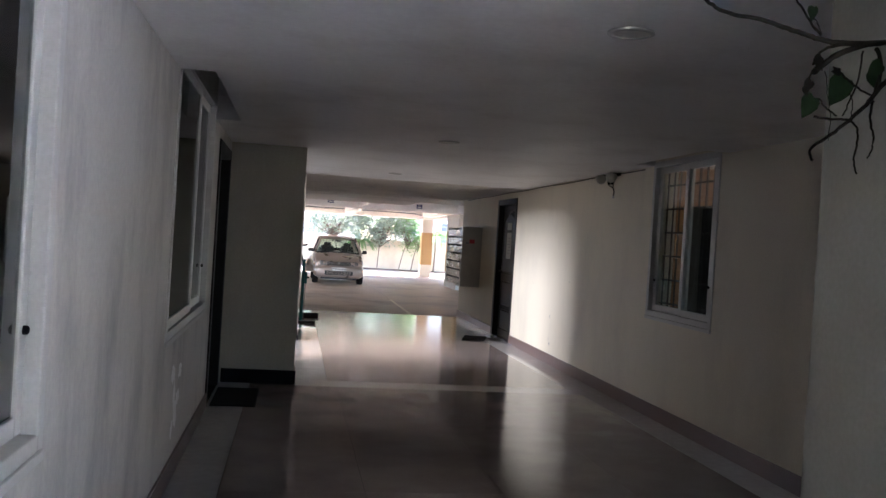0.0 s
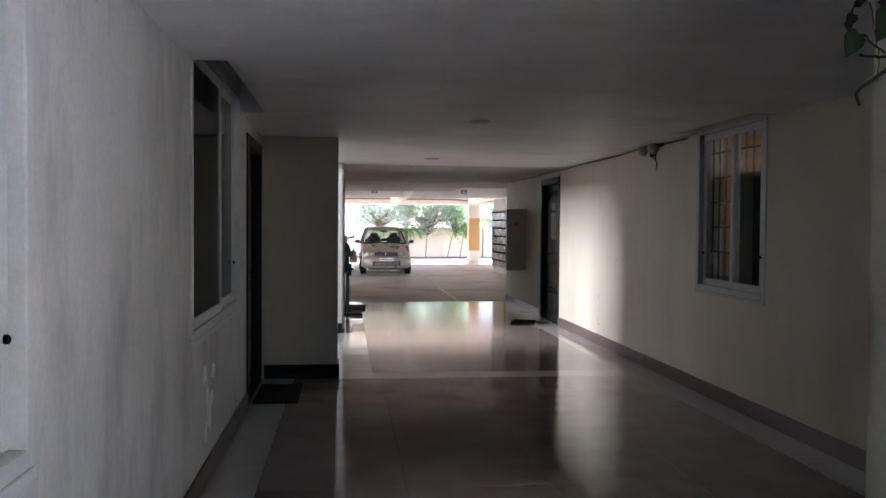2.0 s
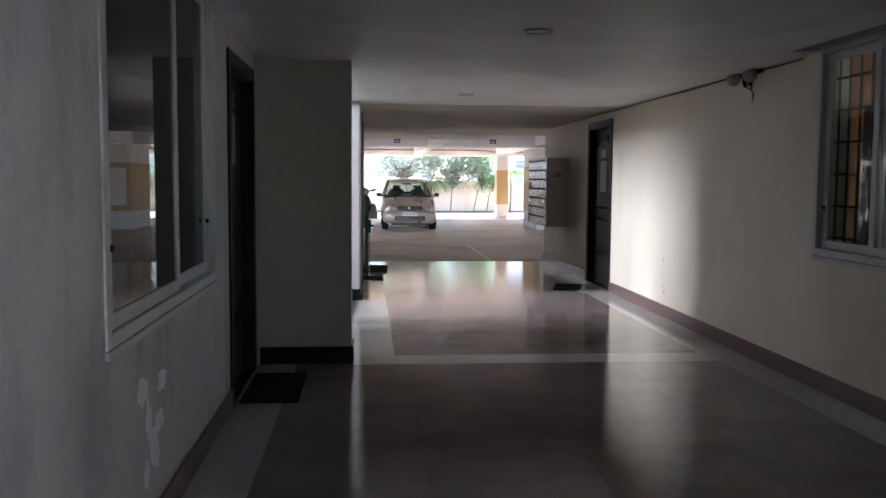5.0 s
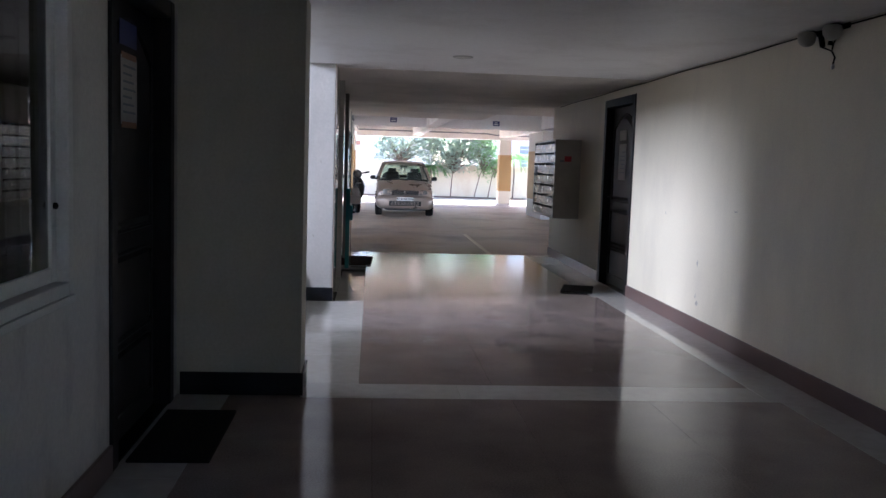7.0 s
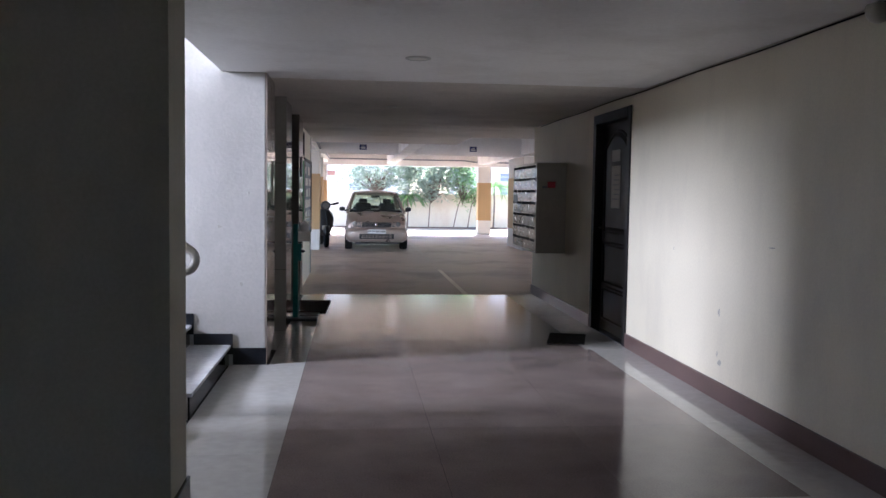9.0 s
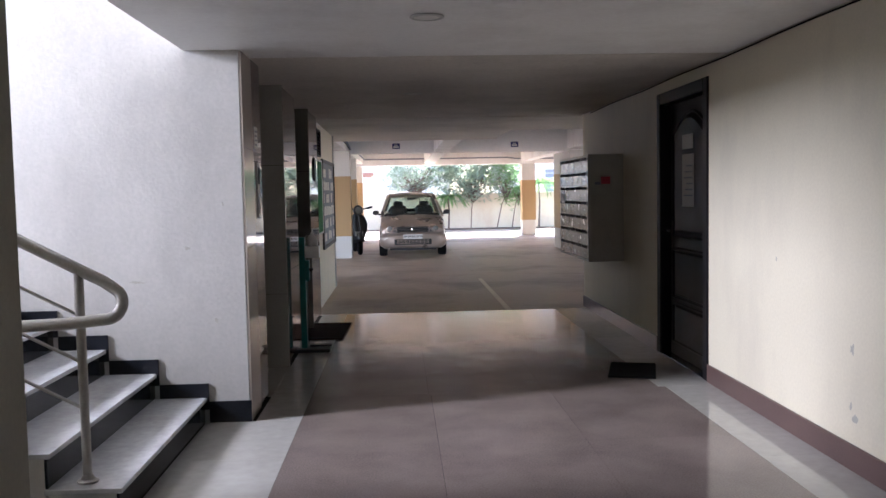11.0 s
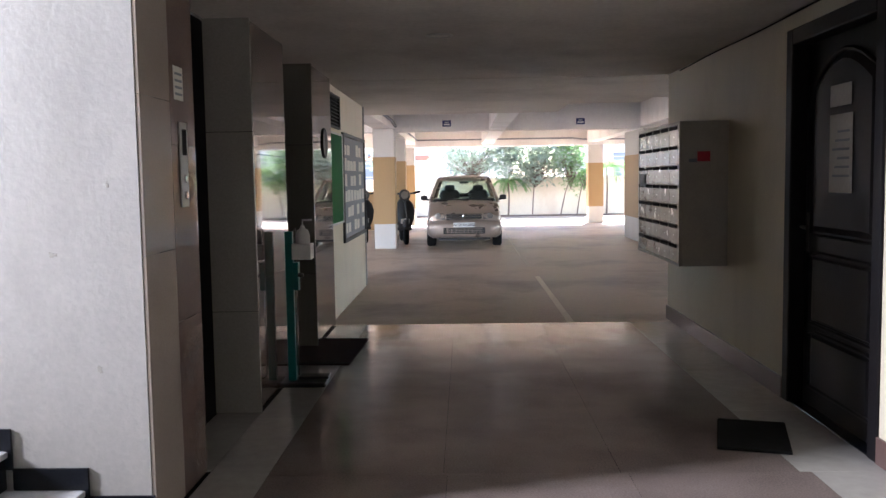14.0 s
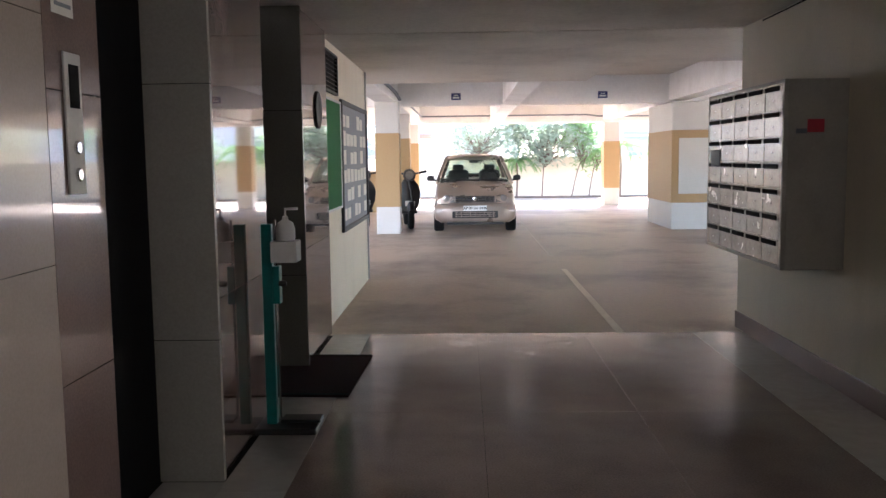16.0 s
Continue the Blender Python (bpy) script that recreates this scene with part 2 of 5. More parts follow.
def leaf_material(name, c1, c2):
    m = material(name, c1, c2, 0.5, big=1.2, fine=9, bump=0.0)
    b = m.node_tree.nodes["Principled BSDF"]
    nt = m.node_tree
    tl, mx = nt.nodes.new("ShaderNodeBsdfTranslucent"), nt.nodes.new("ShaderNodeMixShader")
    tl.inputs["Color"].default_value = (c1[0] * 2.2, c1[1] * 2.2, c1[2] * 1.6, 1)
    mx.inputs[0].default_value = 0.45
    nt.links.new(b.outputs[0], mx.inputs[1])
    nt.links.new(tl.outputs[0], mx.inputs[2])
    nt.links.new(mx.outputs[0], nt.nodes["Material Output"].inputs["Surface"])
    return m


# grey-green leaf made paler, with the haze of the bright outdoors in its colour
M_LEAF = leaf_material("hazy_green_leaf", (0.27, 0.32, 0.30), (0.15, 0.20, 0.19))
M_LEAF2 = leaf_material("bright_green_leaf", (0.17, 0.27, 0.14), (0.085, 0.16, 0.08))
# creeper colours taken down to near-black to hold its silhouette in dim light
M_VINE = material("dim_vine_leaf", (0.018, 0.045, 0.012), (0.009, 0.022, 0.007), 0.6, big=6, fine=40, bump=0.0, spec=0.12)
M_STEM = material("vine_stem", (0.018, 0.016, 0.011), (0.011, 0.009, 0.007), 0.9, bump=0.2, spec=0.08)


# ---- mesh helpers ----
def box(bm, x0, x1, y0, y1, z0, z1, bevel=0.0, m=None):
    vs = [bm.verts.new(p) for p in ((x0, y0, z0), (x1, y0, z0), (x1, y1, z0), (x0, y1, z0),
                                    (x0, y0, z1), (x1, y0, z1), (x1, y1, z1), (x0, y1, z1))]
    fs = [bm.faces.new([vs[i] for i in f]) for f in ((3, 2, 1, 0), (4, 5, 6, 7), (0, 1, 5, 4), (1, 2, 6, 5),
                                                     (2, 3, 7, 6), (3, 0, 4, 7))]
    if m is not None:
        for v in vs:
            v.co = m @ v.co
    if bevel:
        es = list({e for f in fs for e in f.edges})
        bmesh.ops.bevel(bm, geom=es, offset=bevel, segments=2, affect="EDGES", profile=0.5)
    return bm


def boxes(*args, bevel=0.0):
    bm = bmesh.new()
    for a in args:
        box(bm, *a, bevel=bevel)
    return bm


def cells(bm, xs, ys, zs, fill):
    """A block cut by the planes xs, ys, zs; the cells for which fill(x, y, z) holds at their middle are solid."""
    mid = lambda v, i: (v[i] + v[i + 1]) / 2
    solid = {(i, j, k) for i in range(len(xs) - 1) for j in range(len(ys) - 1) for k in range(len(zs) - 1)
             if fill(mid(xs, i), mid(ys, j), mid(zs, k))}
    made = {}

    def vert(i, j, k):
        if (i, j, k) not in made:
            made[i, j, k] = bm.verts.new((xs[i], ys[j], zs[k]))
        return made[i, j, k]
    sides = {(-1, 0, 0): ((0, 0, 0), (0, 0, 1), (0, 1, 1), (0, 1, 0)), (1, 0, 0): ((1, 0, 0), (1, 1, 0), (1, 1, 1), (1, 0, 1)),
             (0, -1, 0): ((0, 0, 0), (1, 0, 0), (1, 0, 1), (0, 0, 1)), (0, 1, 0): ((0, 1, 0), (0, 1, 1), (1, 1, 1), (1, 1, 0)),
             (0, 0, -1): ((0, 0, 0), (0, 1, 0), (1, 1, 0), (1, 0, 0)), (0, 0, 1): ((0, 0, 1), (1, 0, 1), (1, 1, 1), (0, 1, 1))}
    for c in solid:
        for d, quad in sides.items():
            if (c[0] + d[0], c[1] + d[1], c[2] + d[2]) not in solid:
                bm.faces.new([vert(c[0] + q[0], c[1] + q[1], c[2] + q[2]) for q in quad])
    return bm


def tube(bm, pts, r, seg=8, r1=None, up=(0.13, 0.27, 1)):
    """A round bar through the points; r1: radius at its end."""
    pts = [Vector(p) for p in pts]
    rings = []
    up = Vector(up).normalized()
    for i, p in enumerate(pts):
        d = (pts[min(i + 1, len(pts) - 1)] - pts[max(i - 1, 0)]).normalized()
        a = d.cross(up)
        if a.length < 0.05:
            a = d.cross(Vector((1, 0, 0)))
        a.normalize()
        b = d.cross(a)
        rad = r if r1 is None else r + (r1 - r) * i / (len(pts) - 1)
        rings.append([bm.verts.new(p + rad * (math.cos(2 * math.pi * k / seg) * a + math.sin(2 * math.pi * k / seg) * b))
                      for k in range(seg)])
    for q, s in zip(rings, rings[1:]):
        for k in range(seg):
            bm.faces.new((q[k], q[(k + 1) % seg], s[(k + 1) % seg], s[k]))
    bm.faces.new(rings[0][::-1])
    bm.faces.new(rings[-1])
    return bm


def lathe(bm, profile, seg=20, centre=(0, 0, 0), axis="z"):
    """A turned shape from (radius, height) pairs."""
    c = Vector(centre)
    rings = []
    for r, h in profile:
        ring = []
        for k in range(seg):
            a = 2 * math.pi * k / seg
            u, v = r * math.cos(a), r * math.sin(a)
            p = {"z": (u, v, h), "y": (u, h, -v), "x": (h, u, v)}[axis]
            ring.append(bm.verts.new(c + Vector(p)))
        rings.append(ring)
    for q, s in zip(rings, rings[1:]):
        for k in range(seg):
            bm.faces.new((q[k], q[(k + 1) % seg], s[(k + 1) % seg], s[k]))
    bm.faces.new(rings[0][::-1])
    bm.faces.new(rings[-1])
    return bm


def mesh_of(name, bm, mat, smooth=False):
    bmesh.ops.recalc_face_normals(bm, faces=bm.faces)
    me = bpy.data.meshes.new(name)
    bm.to_mesh(me)
    bm.free()
    me.materials.append(mat)
    if smooth:
        me.polygons.foreach_set("use_smooth", [True] * len(me.polygons))
        me.set_sharp_from_angle(angle=radians(40))
    return me


def part(name, bm, mat, parent=None, label="", smooth=False):
    """One mesh object; under parent, whose own place is taken out, so that bm is in world coordinates."""
    ob = new(name, mesh_of(name, bm, mat, smooth))
    if parent is not None:
        ob.parent = parent
        if not parent.parent:
            ob.matrix_parent_inverse = parent.matrix_basis.inverted()
    if label:
        ob["label"] = label
    return ob


def thing(name, at, label, category, group=""):
    ob = new(name)
    ob.empty_display_size = 0.1
    ob.matrix_basis = Matrix.Translation(at)
    return tagged(ob, label, category, group)


def structure(name, bm, mat, label, category, smooth=False):
    return tagged(part(name, bm, mat, smooth=smooth), label, category, kind="structure")


def lettering(name, text, size, mat, m, parent, depth=0.002):
    cu = bpy.data.curves.new(name, "FONT")
    cu.offset = size * 0.025
    cu.body, cu.size, cu.extrude, cu.align_x, cu.align_y = text, size, depth, "CENTER", "CENTER"
    tmp = bpy.data.objects.new(name, cu)
    scene.collection.objects.link(tmp)
    me = bpy.data.meshes.new_from_object(tmp.evaluated_get(bpy.context.evaluated_depsgraph_get()))
    bpy.data.objects.remove(tmp)
    me.materials.clear()
    me.materials.append(mat)
    me.transform(m)
    ob = new(name, me)
    ob.parent = parent
    return ob


# ---- large structure ----
H = 2.23       # soffit over the passage
TOP = 2.75     # slab over the car park
XR, XL, XS = 0.0, -3.79, -3.065   # right wall, left wall, lift wall
PY0, PY1 = 5.93, 6.25            # pier beside the stairs
SW = 9.31                        # wall at the back of the stairs
EDGE = 13.95                     # end of the stone floor

# ground: one sheet to the horizon
bm = bmesh.new()
box(bm, -400, 400, -300, 500, -0.35, -0.012)
structure("ground", bm, M_CONC, "stained grey-brown concrete ground of the car park", "ground")

# stone floor of the passage, a bed under its slabs
bm = boxes((-7.4, 0.0, -13.8, EDGE, -0.03, -0.008))
floor = structure("floor", bm, M_DARK, "polished brown granite floor with white marble borders", "floor")

# right wall with window and door openings
RW = (3.83, 5.09, 0.885, 2.26)
RD = (10.0, 11.19)
bm = bmesh.new()
cells(bm, [XR, 0.23], [0.002, RW[0], RW[1], RD[0], RD[1], 14.15], [-0.02, RW[2], 2.13, RW[3], 2.7],
      lambda x, y, z: not (RW[0] < y < RW[1] and RW[2] < z < RW[3]) and not (RD[0] < y < RD[1] and z < 2.13))
structure("wall_right", bm, M_WALL, "cream plastered passage wall with faint stains", "wall")
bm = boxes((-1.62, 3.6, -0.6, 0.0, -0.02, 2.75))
structure("wall_pier_near", bm, M_PIER, "cream plastered end pier with moss specks, darkened for shade", "wall")
bm = bmesh.new()
cells(bm, [3.4, 3.6], [0.002, 3.6, 5.4, 14.15], [-0.02, 0.9, 2.2, 2.7], lambda x, y, z: not (3.6 < y < 5.4 and 0.9 < z < 2.2))
cells(bm, [0.232, 3.398], [13.92, 14.15], [-0.02, 2.7], lambda x, y, z: True)
cells(bm, [0.232, 3.398], [6.2, 6.35], [-0.02, 2.7], lambda x, y, z: True)
structure("ceiling_right_rooms", boxes((0.0, 3.6, 0.002, 14.15, 2.702, 2.9)), M_CEIL, "white slab over the flat", "ceiling")
structure("wall_right_rooms", bm, M_WALL, "cream plastered outer walls of the flat", "wall")

# left wall with two windows and a door
LW1, LW2, WZ = (-1.55, 0.02), (2.23, 4.22), (0.83, 2.36)
LD = (4.66, 5.80)
bm = bmesh.new()
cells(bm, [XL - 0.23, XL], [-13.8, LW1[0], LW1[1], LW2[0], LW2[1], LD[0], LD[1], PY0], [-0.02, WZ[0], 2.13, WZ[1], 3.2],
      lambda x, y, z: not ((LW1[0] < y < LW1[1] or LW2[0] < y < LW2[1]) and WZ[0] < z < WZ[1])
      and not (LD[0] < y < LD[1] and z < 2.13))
structure("wall_left", bm, M_WALLL, "plastered wall greyed for cool skylight, with grey damp stains", "wall")
bm = boxes((-7.0, -6.8, -6.0, PY0 - 0.002, -0.02, 3.2), (-6.8, XL - 0.232, -6.0, -5.8, -0.02, 3.2),
           (-6.8, XL - 0.232, 0.9, 1.05, -0.02, 3.2), (-6.8, XL - 0.232, -5.798, PY0 - 0.002, 2.72, 2.9))
structure("wall_left_rooms", bm, M_WALL, "dim plastered room walls behind the windows", "wall")

# pier and wall beside the stairs, its shade put into a darker plaster
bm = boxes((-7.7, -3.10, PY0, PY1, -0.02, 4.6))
structure("wall_pier", bm, M_PIER, "cream plastered pier beside the staircase, darkened for shade", "wall")
# wall at the back of the stairs
bm = boxes((-7.7, XS - 0.016, SW, SW + 0.2, -0.02, 4.6))
structure("wall_stair_back", bm, M_STAIRW, "white plastered staircase wall with scuffs", "wall")
# landing wall with its window opening, an added blocking wall, roof of the stairwell
bm = bmesh.new()
cells(bm, [-7.7, -7.5], [PY1 + 0.002, 7.2, 8.75, SW - 0.002], [-0.02, 2.1, 4.3, 4.6],
      lambda x, y, z: not (7.2 < y < 8.75 and 2.1 < z < 4.3))
# unseen wall added to stop the landing light on its near side
box(bm, -6.16, -6.0, PY1 + 0.002, 7.66, 0.0, 4.6)
structure("wall_landing", bm, M_WALL, "white plastered landing wall with a window opening and an added light-blocking wall", "wall")
bm = boxes((-7.7, -3.0, PY1 + 0.002, SW - 0.002, 4.602, 4.75), (-3.398, -3.2, PY1 + 0.002, SW - 0.002, 2.402, 4.6))
structure("ceiling_stairwell", bm, M_CEIL, "white plastered stairwell ceiling", "ceiling")

# lift wall: recesses go through its cladding
L1, L2 = (9.97, 10.99), (11.95, 12.94)
bm = bmesh.new()
cells(bm, [-3.9, -3.33, XS - 0.02], [SW + 0.2, L1[0] + 0.02, L1[1], L2[0], L2[1], 14.0], [-0.02, H + 0.3],
      lambda x, y, z: x < -3.33 or not (L1[0] < y < L1[1] or L2[0] < y < L2[1]))
structure("wall_lift", bm, M_JAMB, "grey tiled lift wall with two door recesses", "wall")
bm = boxes((-3.9, -3.12, 14.0, 17.0, -0.02, H + 0.3))
structure("wall_notice", bm, M_WALL, "cream plastered wall with notice boards", "wall")

# soffit over the passage, cut out over the windows and open over the stairs
bm = bmesh.new()
cells(bm, [-3.788, -3.61, -3.40, -1.622, -0.19, XR - 0.002], [-6.0, 0.002, LW2[0] - 0.01, 3.70, 4.26, 5.08, PY1, SW + 0.1, 9.628], [H, H + 0.17],
      lambda x, y, z: not (x < -3.61 and LW2[0] - 0.01 < y < 4.26) and not (x < -3.4 and PY1 < y < SW + 0.1)
      and not (x > -0.19 and 3.70 < y < 5.08) and not (x > -1.62 and y < 0))
structure("ceiling", bm, M_CEIL, "white painted flat passage ceiling", "ceiling")
# lobby ceiling: both its soot and its shade lie in the paint colour
structure("ceiling_lobby", boxes((-3.30, XR - 0.002, 9.63, 14.15, H - 0.003, H + 0.17)), M_CEILP, "smoke-stained ceiling before the lifts, toned darker for shade", "ceiling")
# the last box is an added eave that keeps skylight off the entry walls
bm = boxes((-3.61, -0.002, 0.002, 5.9, H + 0.172, H + 0.3), (-3.788, -3.45, LW2[0] - 0.1, 4.4, H + 0.302, H + 0.4),
           (-3.788, -3.612, 0.002, LW2[0] - 0.01, H + 0.172, H + 0.3), (-3.788, -3.612, 4.26, 5.9, H + 0.172, H + 0.3), (-3.788, -1.6, -13.8, 0.0, H + 0.172, H + 0.3), (-1.598, 0.9, -6.0, -0.602, H, H + 0.3))
structure("ceiling_upper", bm, M_CEIL, "shadowed slab above the window cut-outs, with an added unseen eave", "ceiling")
bm = bmesh.new()
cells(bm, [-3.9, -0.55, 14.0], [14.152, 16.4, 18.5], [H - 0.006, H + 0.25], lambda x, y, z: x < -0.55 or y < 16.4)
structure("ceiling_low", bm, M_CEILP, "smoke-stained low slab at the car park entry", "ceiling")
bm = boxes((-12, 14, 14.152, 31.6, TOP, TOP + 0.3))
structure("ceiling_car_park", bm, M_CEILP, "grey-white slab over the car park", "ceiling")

# beams of the car park
def beam(n, x0, x1, y0, y1, z0):
    structure(n, boxes((x0, x1, y0, y1, z0, TOP - 0.002), bevel=0.012), M_CEIL, "white painted concrete beam", "beam")


beam("beam_cross_1", -12, 14, 23.55, 23.85, 2.24)
beam("beam_long_1", -1.36, -1.04, 18.502, 23.548, 2.26)
beam("beam_long_2", -1.36, -1.04, 23.852, 31.098, 2.26)
beam("beam_edge", -12, 14, 31.1, 31.5, 2.2)
beam("beam_left", -3.6, -3.25, 17.2, 23.548, 2.28)
beam("beam_left_2", -3.6, -3.25, 23.852, 31.098, 2.28)
beam("beam_right", 1.62, 1.95, 16.402, 23.548, 2.28)
beam("beam_right_2", 1.62, 1.95, 23.852, 31.098, 2.28)


def column(x0, x1, y0, y1, top, lo, hi):
    ob = thing("column", ((x0 + x1) / 2, (y0 + y1) / 2, -0.012), "square car park column, white with an ochre painted band",
               "column", "columns of the car park")
    part("shaft", boxes((x0, x1, y0, y1, -0.012, top), bevel=0.012), M_WALLW, ob)
    part("band", boxes((x0 - 0.004, x1 + 0.004, y0 - 0.004, y1 + 0.004, lo, hi), bevel=0.006), M_OCHRE, ob, "ochre painted band")


column(-3.60, -3.19, 22.78, 23.18, 2.28, 0.46, 1.74)
column(-3.60, -3.27, 27.0, 27.4, 2.28, 0.46, 1.74)
column(-3.62, -3.28, 31.12, 31.48, 2.2, 0.46, 1.70)
column(1.66, 2.08, 31.1, 31.5, 2.2, 0.45, 1.69)
column(1.60, 2.5, 23.15, 25.15, 2.236, 0.46, 1.74)
wide = bpy.data.objects["column.004"]
part("white_panel", boxes((1.72, 2.42, 23.137, 23.145, 0.62, 1.6), bevel=0.002), M_WALLW, wide, "white painted panel in an ochre frame")
# added walls out of view: a deep dark passage behind, and a narrowed side opening
structure("wall_entry_back", boxes((-3.788, -1.62, -14.0, -13.8, -0.02, 2.5), (-1.62, -1.4, -14.0, -4.2, -0.02, 2.52)), M_WALL, "unseen cream walls added behind the entry to limit light", "wall")
column(-7.2, -6.8, 27.0, 27.4, 2.75, 0.46, 1.74)

# baseboards
def baseboard(n, bm, mat, label):
    structure(n, bm, mat, label, "baseboard")


baseboard("baseboard_right_1", boxes((-0.016, -0.001, 0.002, RD[0] - 0.002, 0.0, 0.125), bevel=0.003), M_SKIRT, "red-brown granite baseboard")
baseboard("baseboard_right_2", boxes((-0.016, -0.001, RD[1] + 0.002, 14.15, 0.0, 0.125), bevel=0.003), M_SKIRT, "red-brown granite baseboard")
baseboard("baseboard_left_1", boxes((XL + 0.001, XL + 0.016, -6.0, LD[0] - 0.002, 0.0, 0.125), bevel=0.003), M_SKIRT, "red-brown granite baseboard")
baseboard("baseboard_pier", boxes((XL + 0.02, -3.098, PY0 - 0.016, PY0 - 0.001, 0.0, 0.13), (-3.098, -3.084, PY0 - 0.016, PY1, 0.0, 0.13), bevel=0.003),
          M_BLACK, "black granite baseboard round the pier")

# stairs: black granite risers, marble treads, stepped skirting
RISE, GO, SX, SY0 = 0.155, 0.293, -3.35, 7.69
stairs = thing("staircase", (SX, 8.5, 0), "staircase with grey-white marble treads and black granite risers", "stairs")
stairs["kind"] = "structure"
for i in range(10):
    x, z = SX - i * GO, RISE * (i + 1)
    x_end = x - GO if i < 9 else -7.498
    part("step_block", boxes((x_end + 0.001, x - 0.012, SY0, SW - 0.001, -0.01, z - 0.025)), M_WALLW, stairs)
    part("riser", boxes((x - 0.012, x, SY0, SW - 0.001, z - RISE + (0.0 if i else -0.01), z - 0.026), bevel=0.002), M_BLACK, stairs,
         "black granite riser")
    part("tread", boxes((x_end - 0.012, x + 0.018, SY0 - 0.015, SW - 0.014, z - 0.025, z), bevel=0.005), M_TREAD, stairs,
         "worn grey-white marble tread")
    sk0, sk1 = (x - GO + 0.03 if i < 9 else -7.4), x - 0.0
    part("stair_skirting", boxes((sk0, sk1 + 0.03, SW - 0.013, SW - 0.0005, z, z + 0.085), bevel=0.002), M_BLACK, stairs)
    part("stair_skirting", boxes((sk1 + 0.0, sk1 + 0.03, SW - 0.012, SW - 0.0006, z - RISE + 0.08, z - 0.0005), bevel=0.001), M_BLACK, stairs)
part("stair_skirting", boxes((SX + 0.03, XS - 0.002, SW - 0.013, SW - 0.0005, 0.0, 0.13), bevel=0.002), M_BLACK, stairs)

# stair railing: a bent top rail, posts and thin bars
rail = thing("stair_railing", (-3.48, 7.78, RISE), "grey painted steel stair railing with a rounded returning handrail", "railing")
slope = RISE / GO
def rail_z(x):
    return RISE + 0.92 + (-3.48 - x) * slope


NOSE = -3.37
zt = rail_z(NOSE) - 0.02
top = [(x, 7.78, rail_z(x) - 0.02) for x in (-6.2, -5.2, -4.4, -3.8, -3.5, NOSE - 0.03)]
bend = [(NOSE - 0.02 + 0.065 * math.sin(a), 7.78 - 0.02 * (1 - math.cos(a)), zt - 0.072 + 0.065 * math.cos(a)) for a in np.linspace(0.55, 3.0, 10)]
back = [(-3.55, 7.74, zt - 0.152), (-3.92, 7.74, zt - 0.165), (-4.0, 7.74, zt - 0.2)]
part("handrail", tube(bmesh.new(), top + bend + back, 0.026, 12, up=(0, 1, 0)), M_STEEL, rail, smooth=True)
for i, x in enumerate((-3.51, -3.82, -4.40, -4.99, -5.58)):
    n = int((SX - x) / GO) + 1
    head = rail_z(x) - (0.03 if i != 1 else 0.18)
    post = part("post", tube(bmesh.new(), [(x, 7.78, n * RISE), (x, 7.78, head)], 0.02, 10), M_STEEL, rail, smooth=True)
    part("base_flange", lathe(bmesh.new(), [(0.045, 0), (0.045, 0.006), (0.03, 0.012), (0.022, 0.03)], 14, (x, 7.78, n * RISE)), M_STEEL,
         post, "rusty base flange", smooth=True)
for d in (0.22, 0.42, 0.62):
    part("bar", tube(bmesh.new(), [(-3.51, 7.78, rail_z(-3.51) - d), (-6.2, 7.78, rail_z(-6.2) - d)], 0.008, 6), M_STEEL, rail, smooth=True)


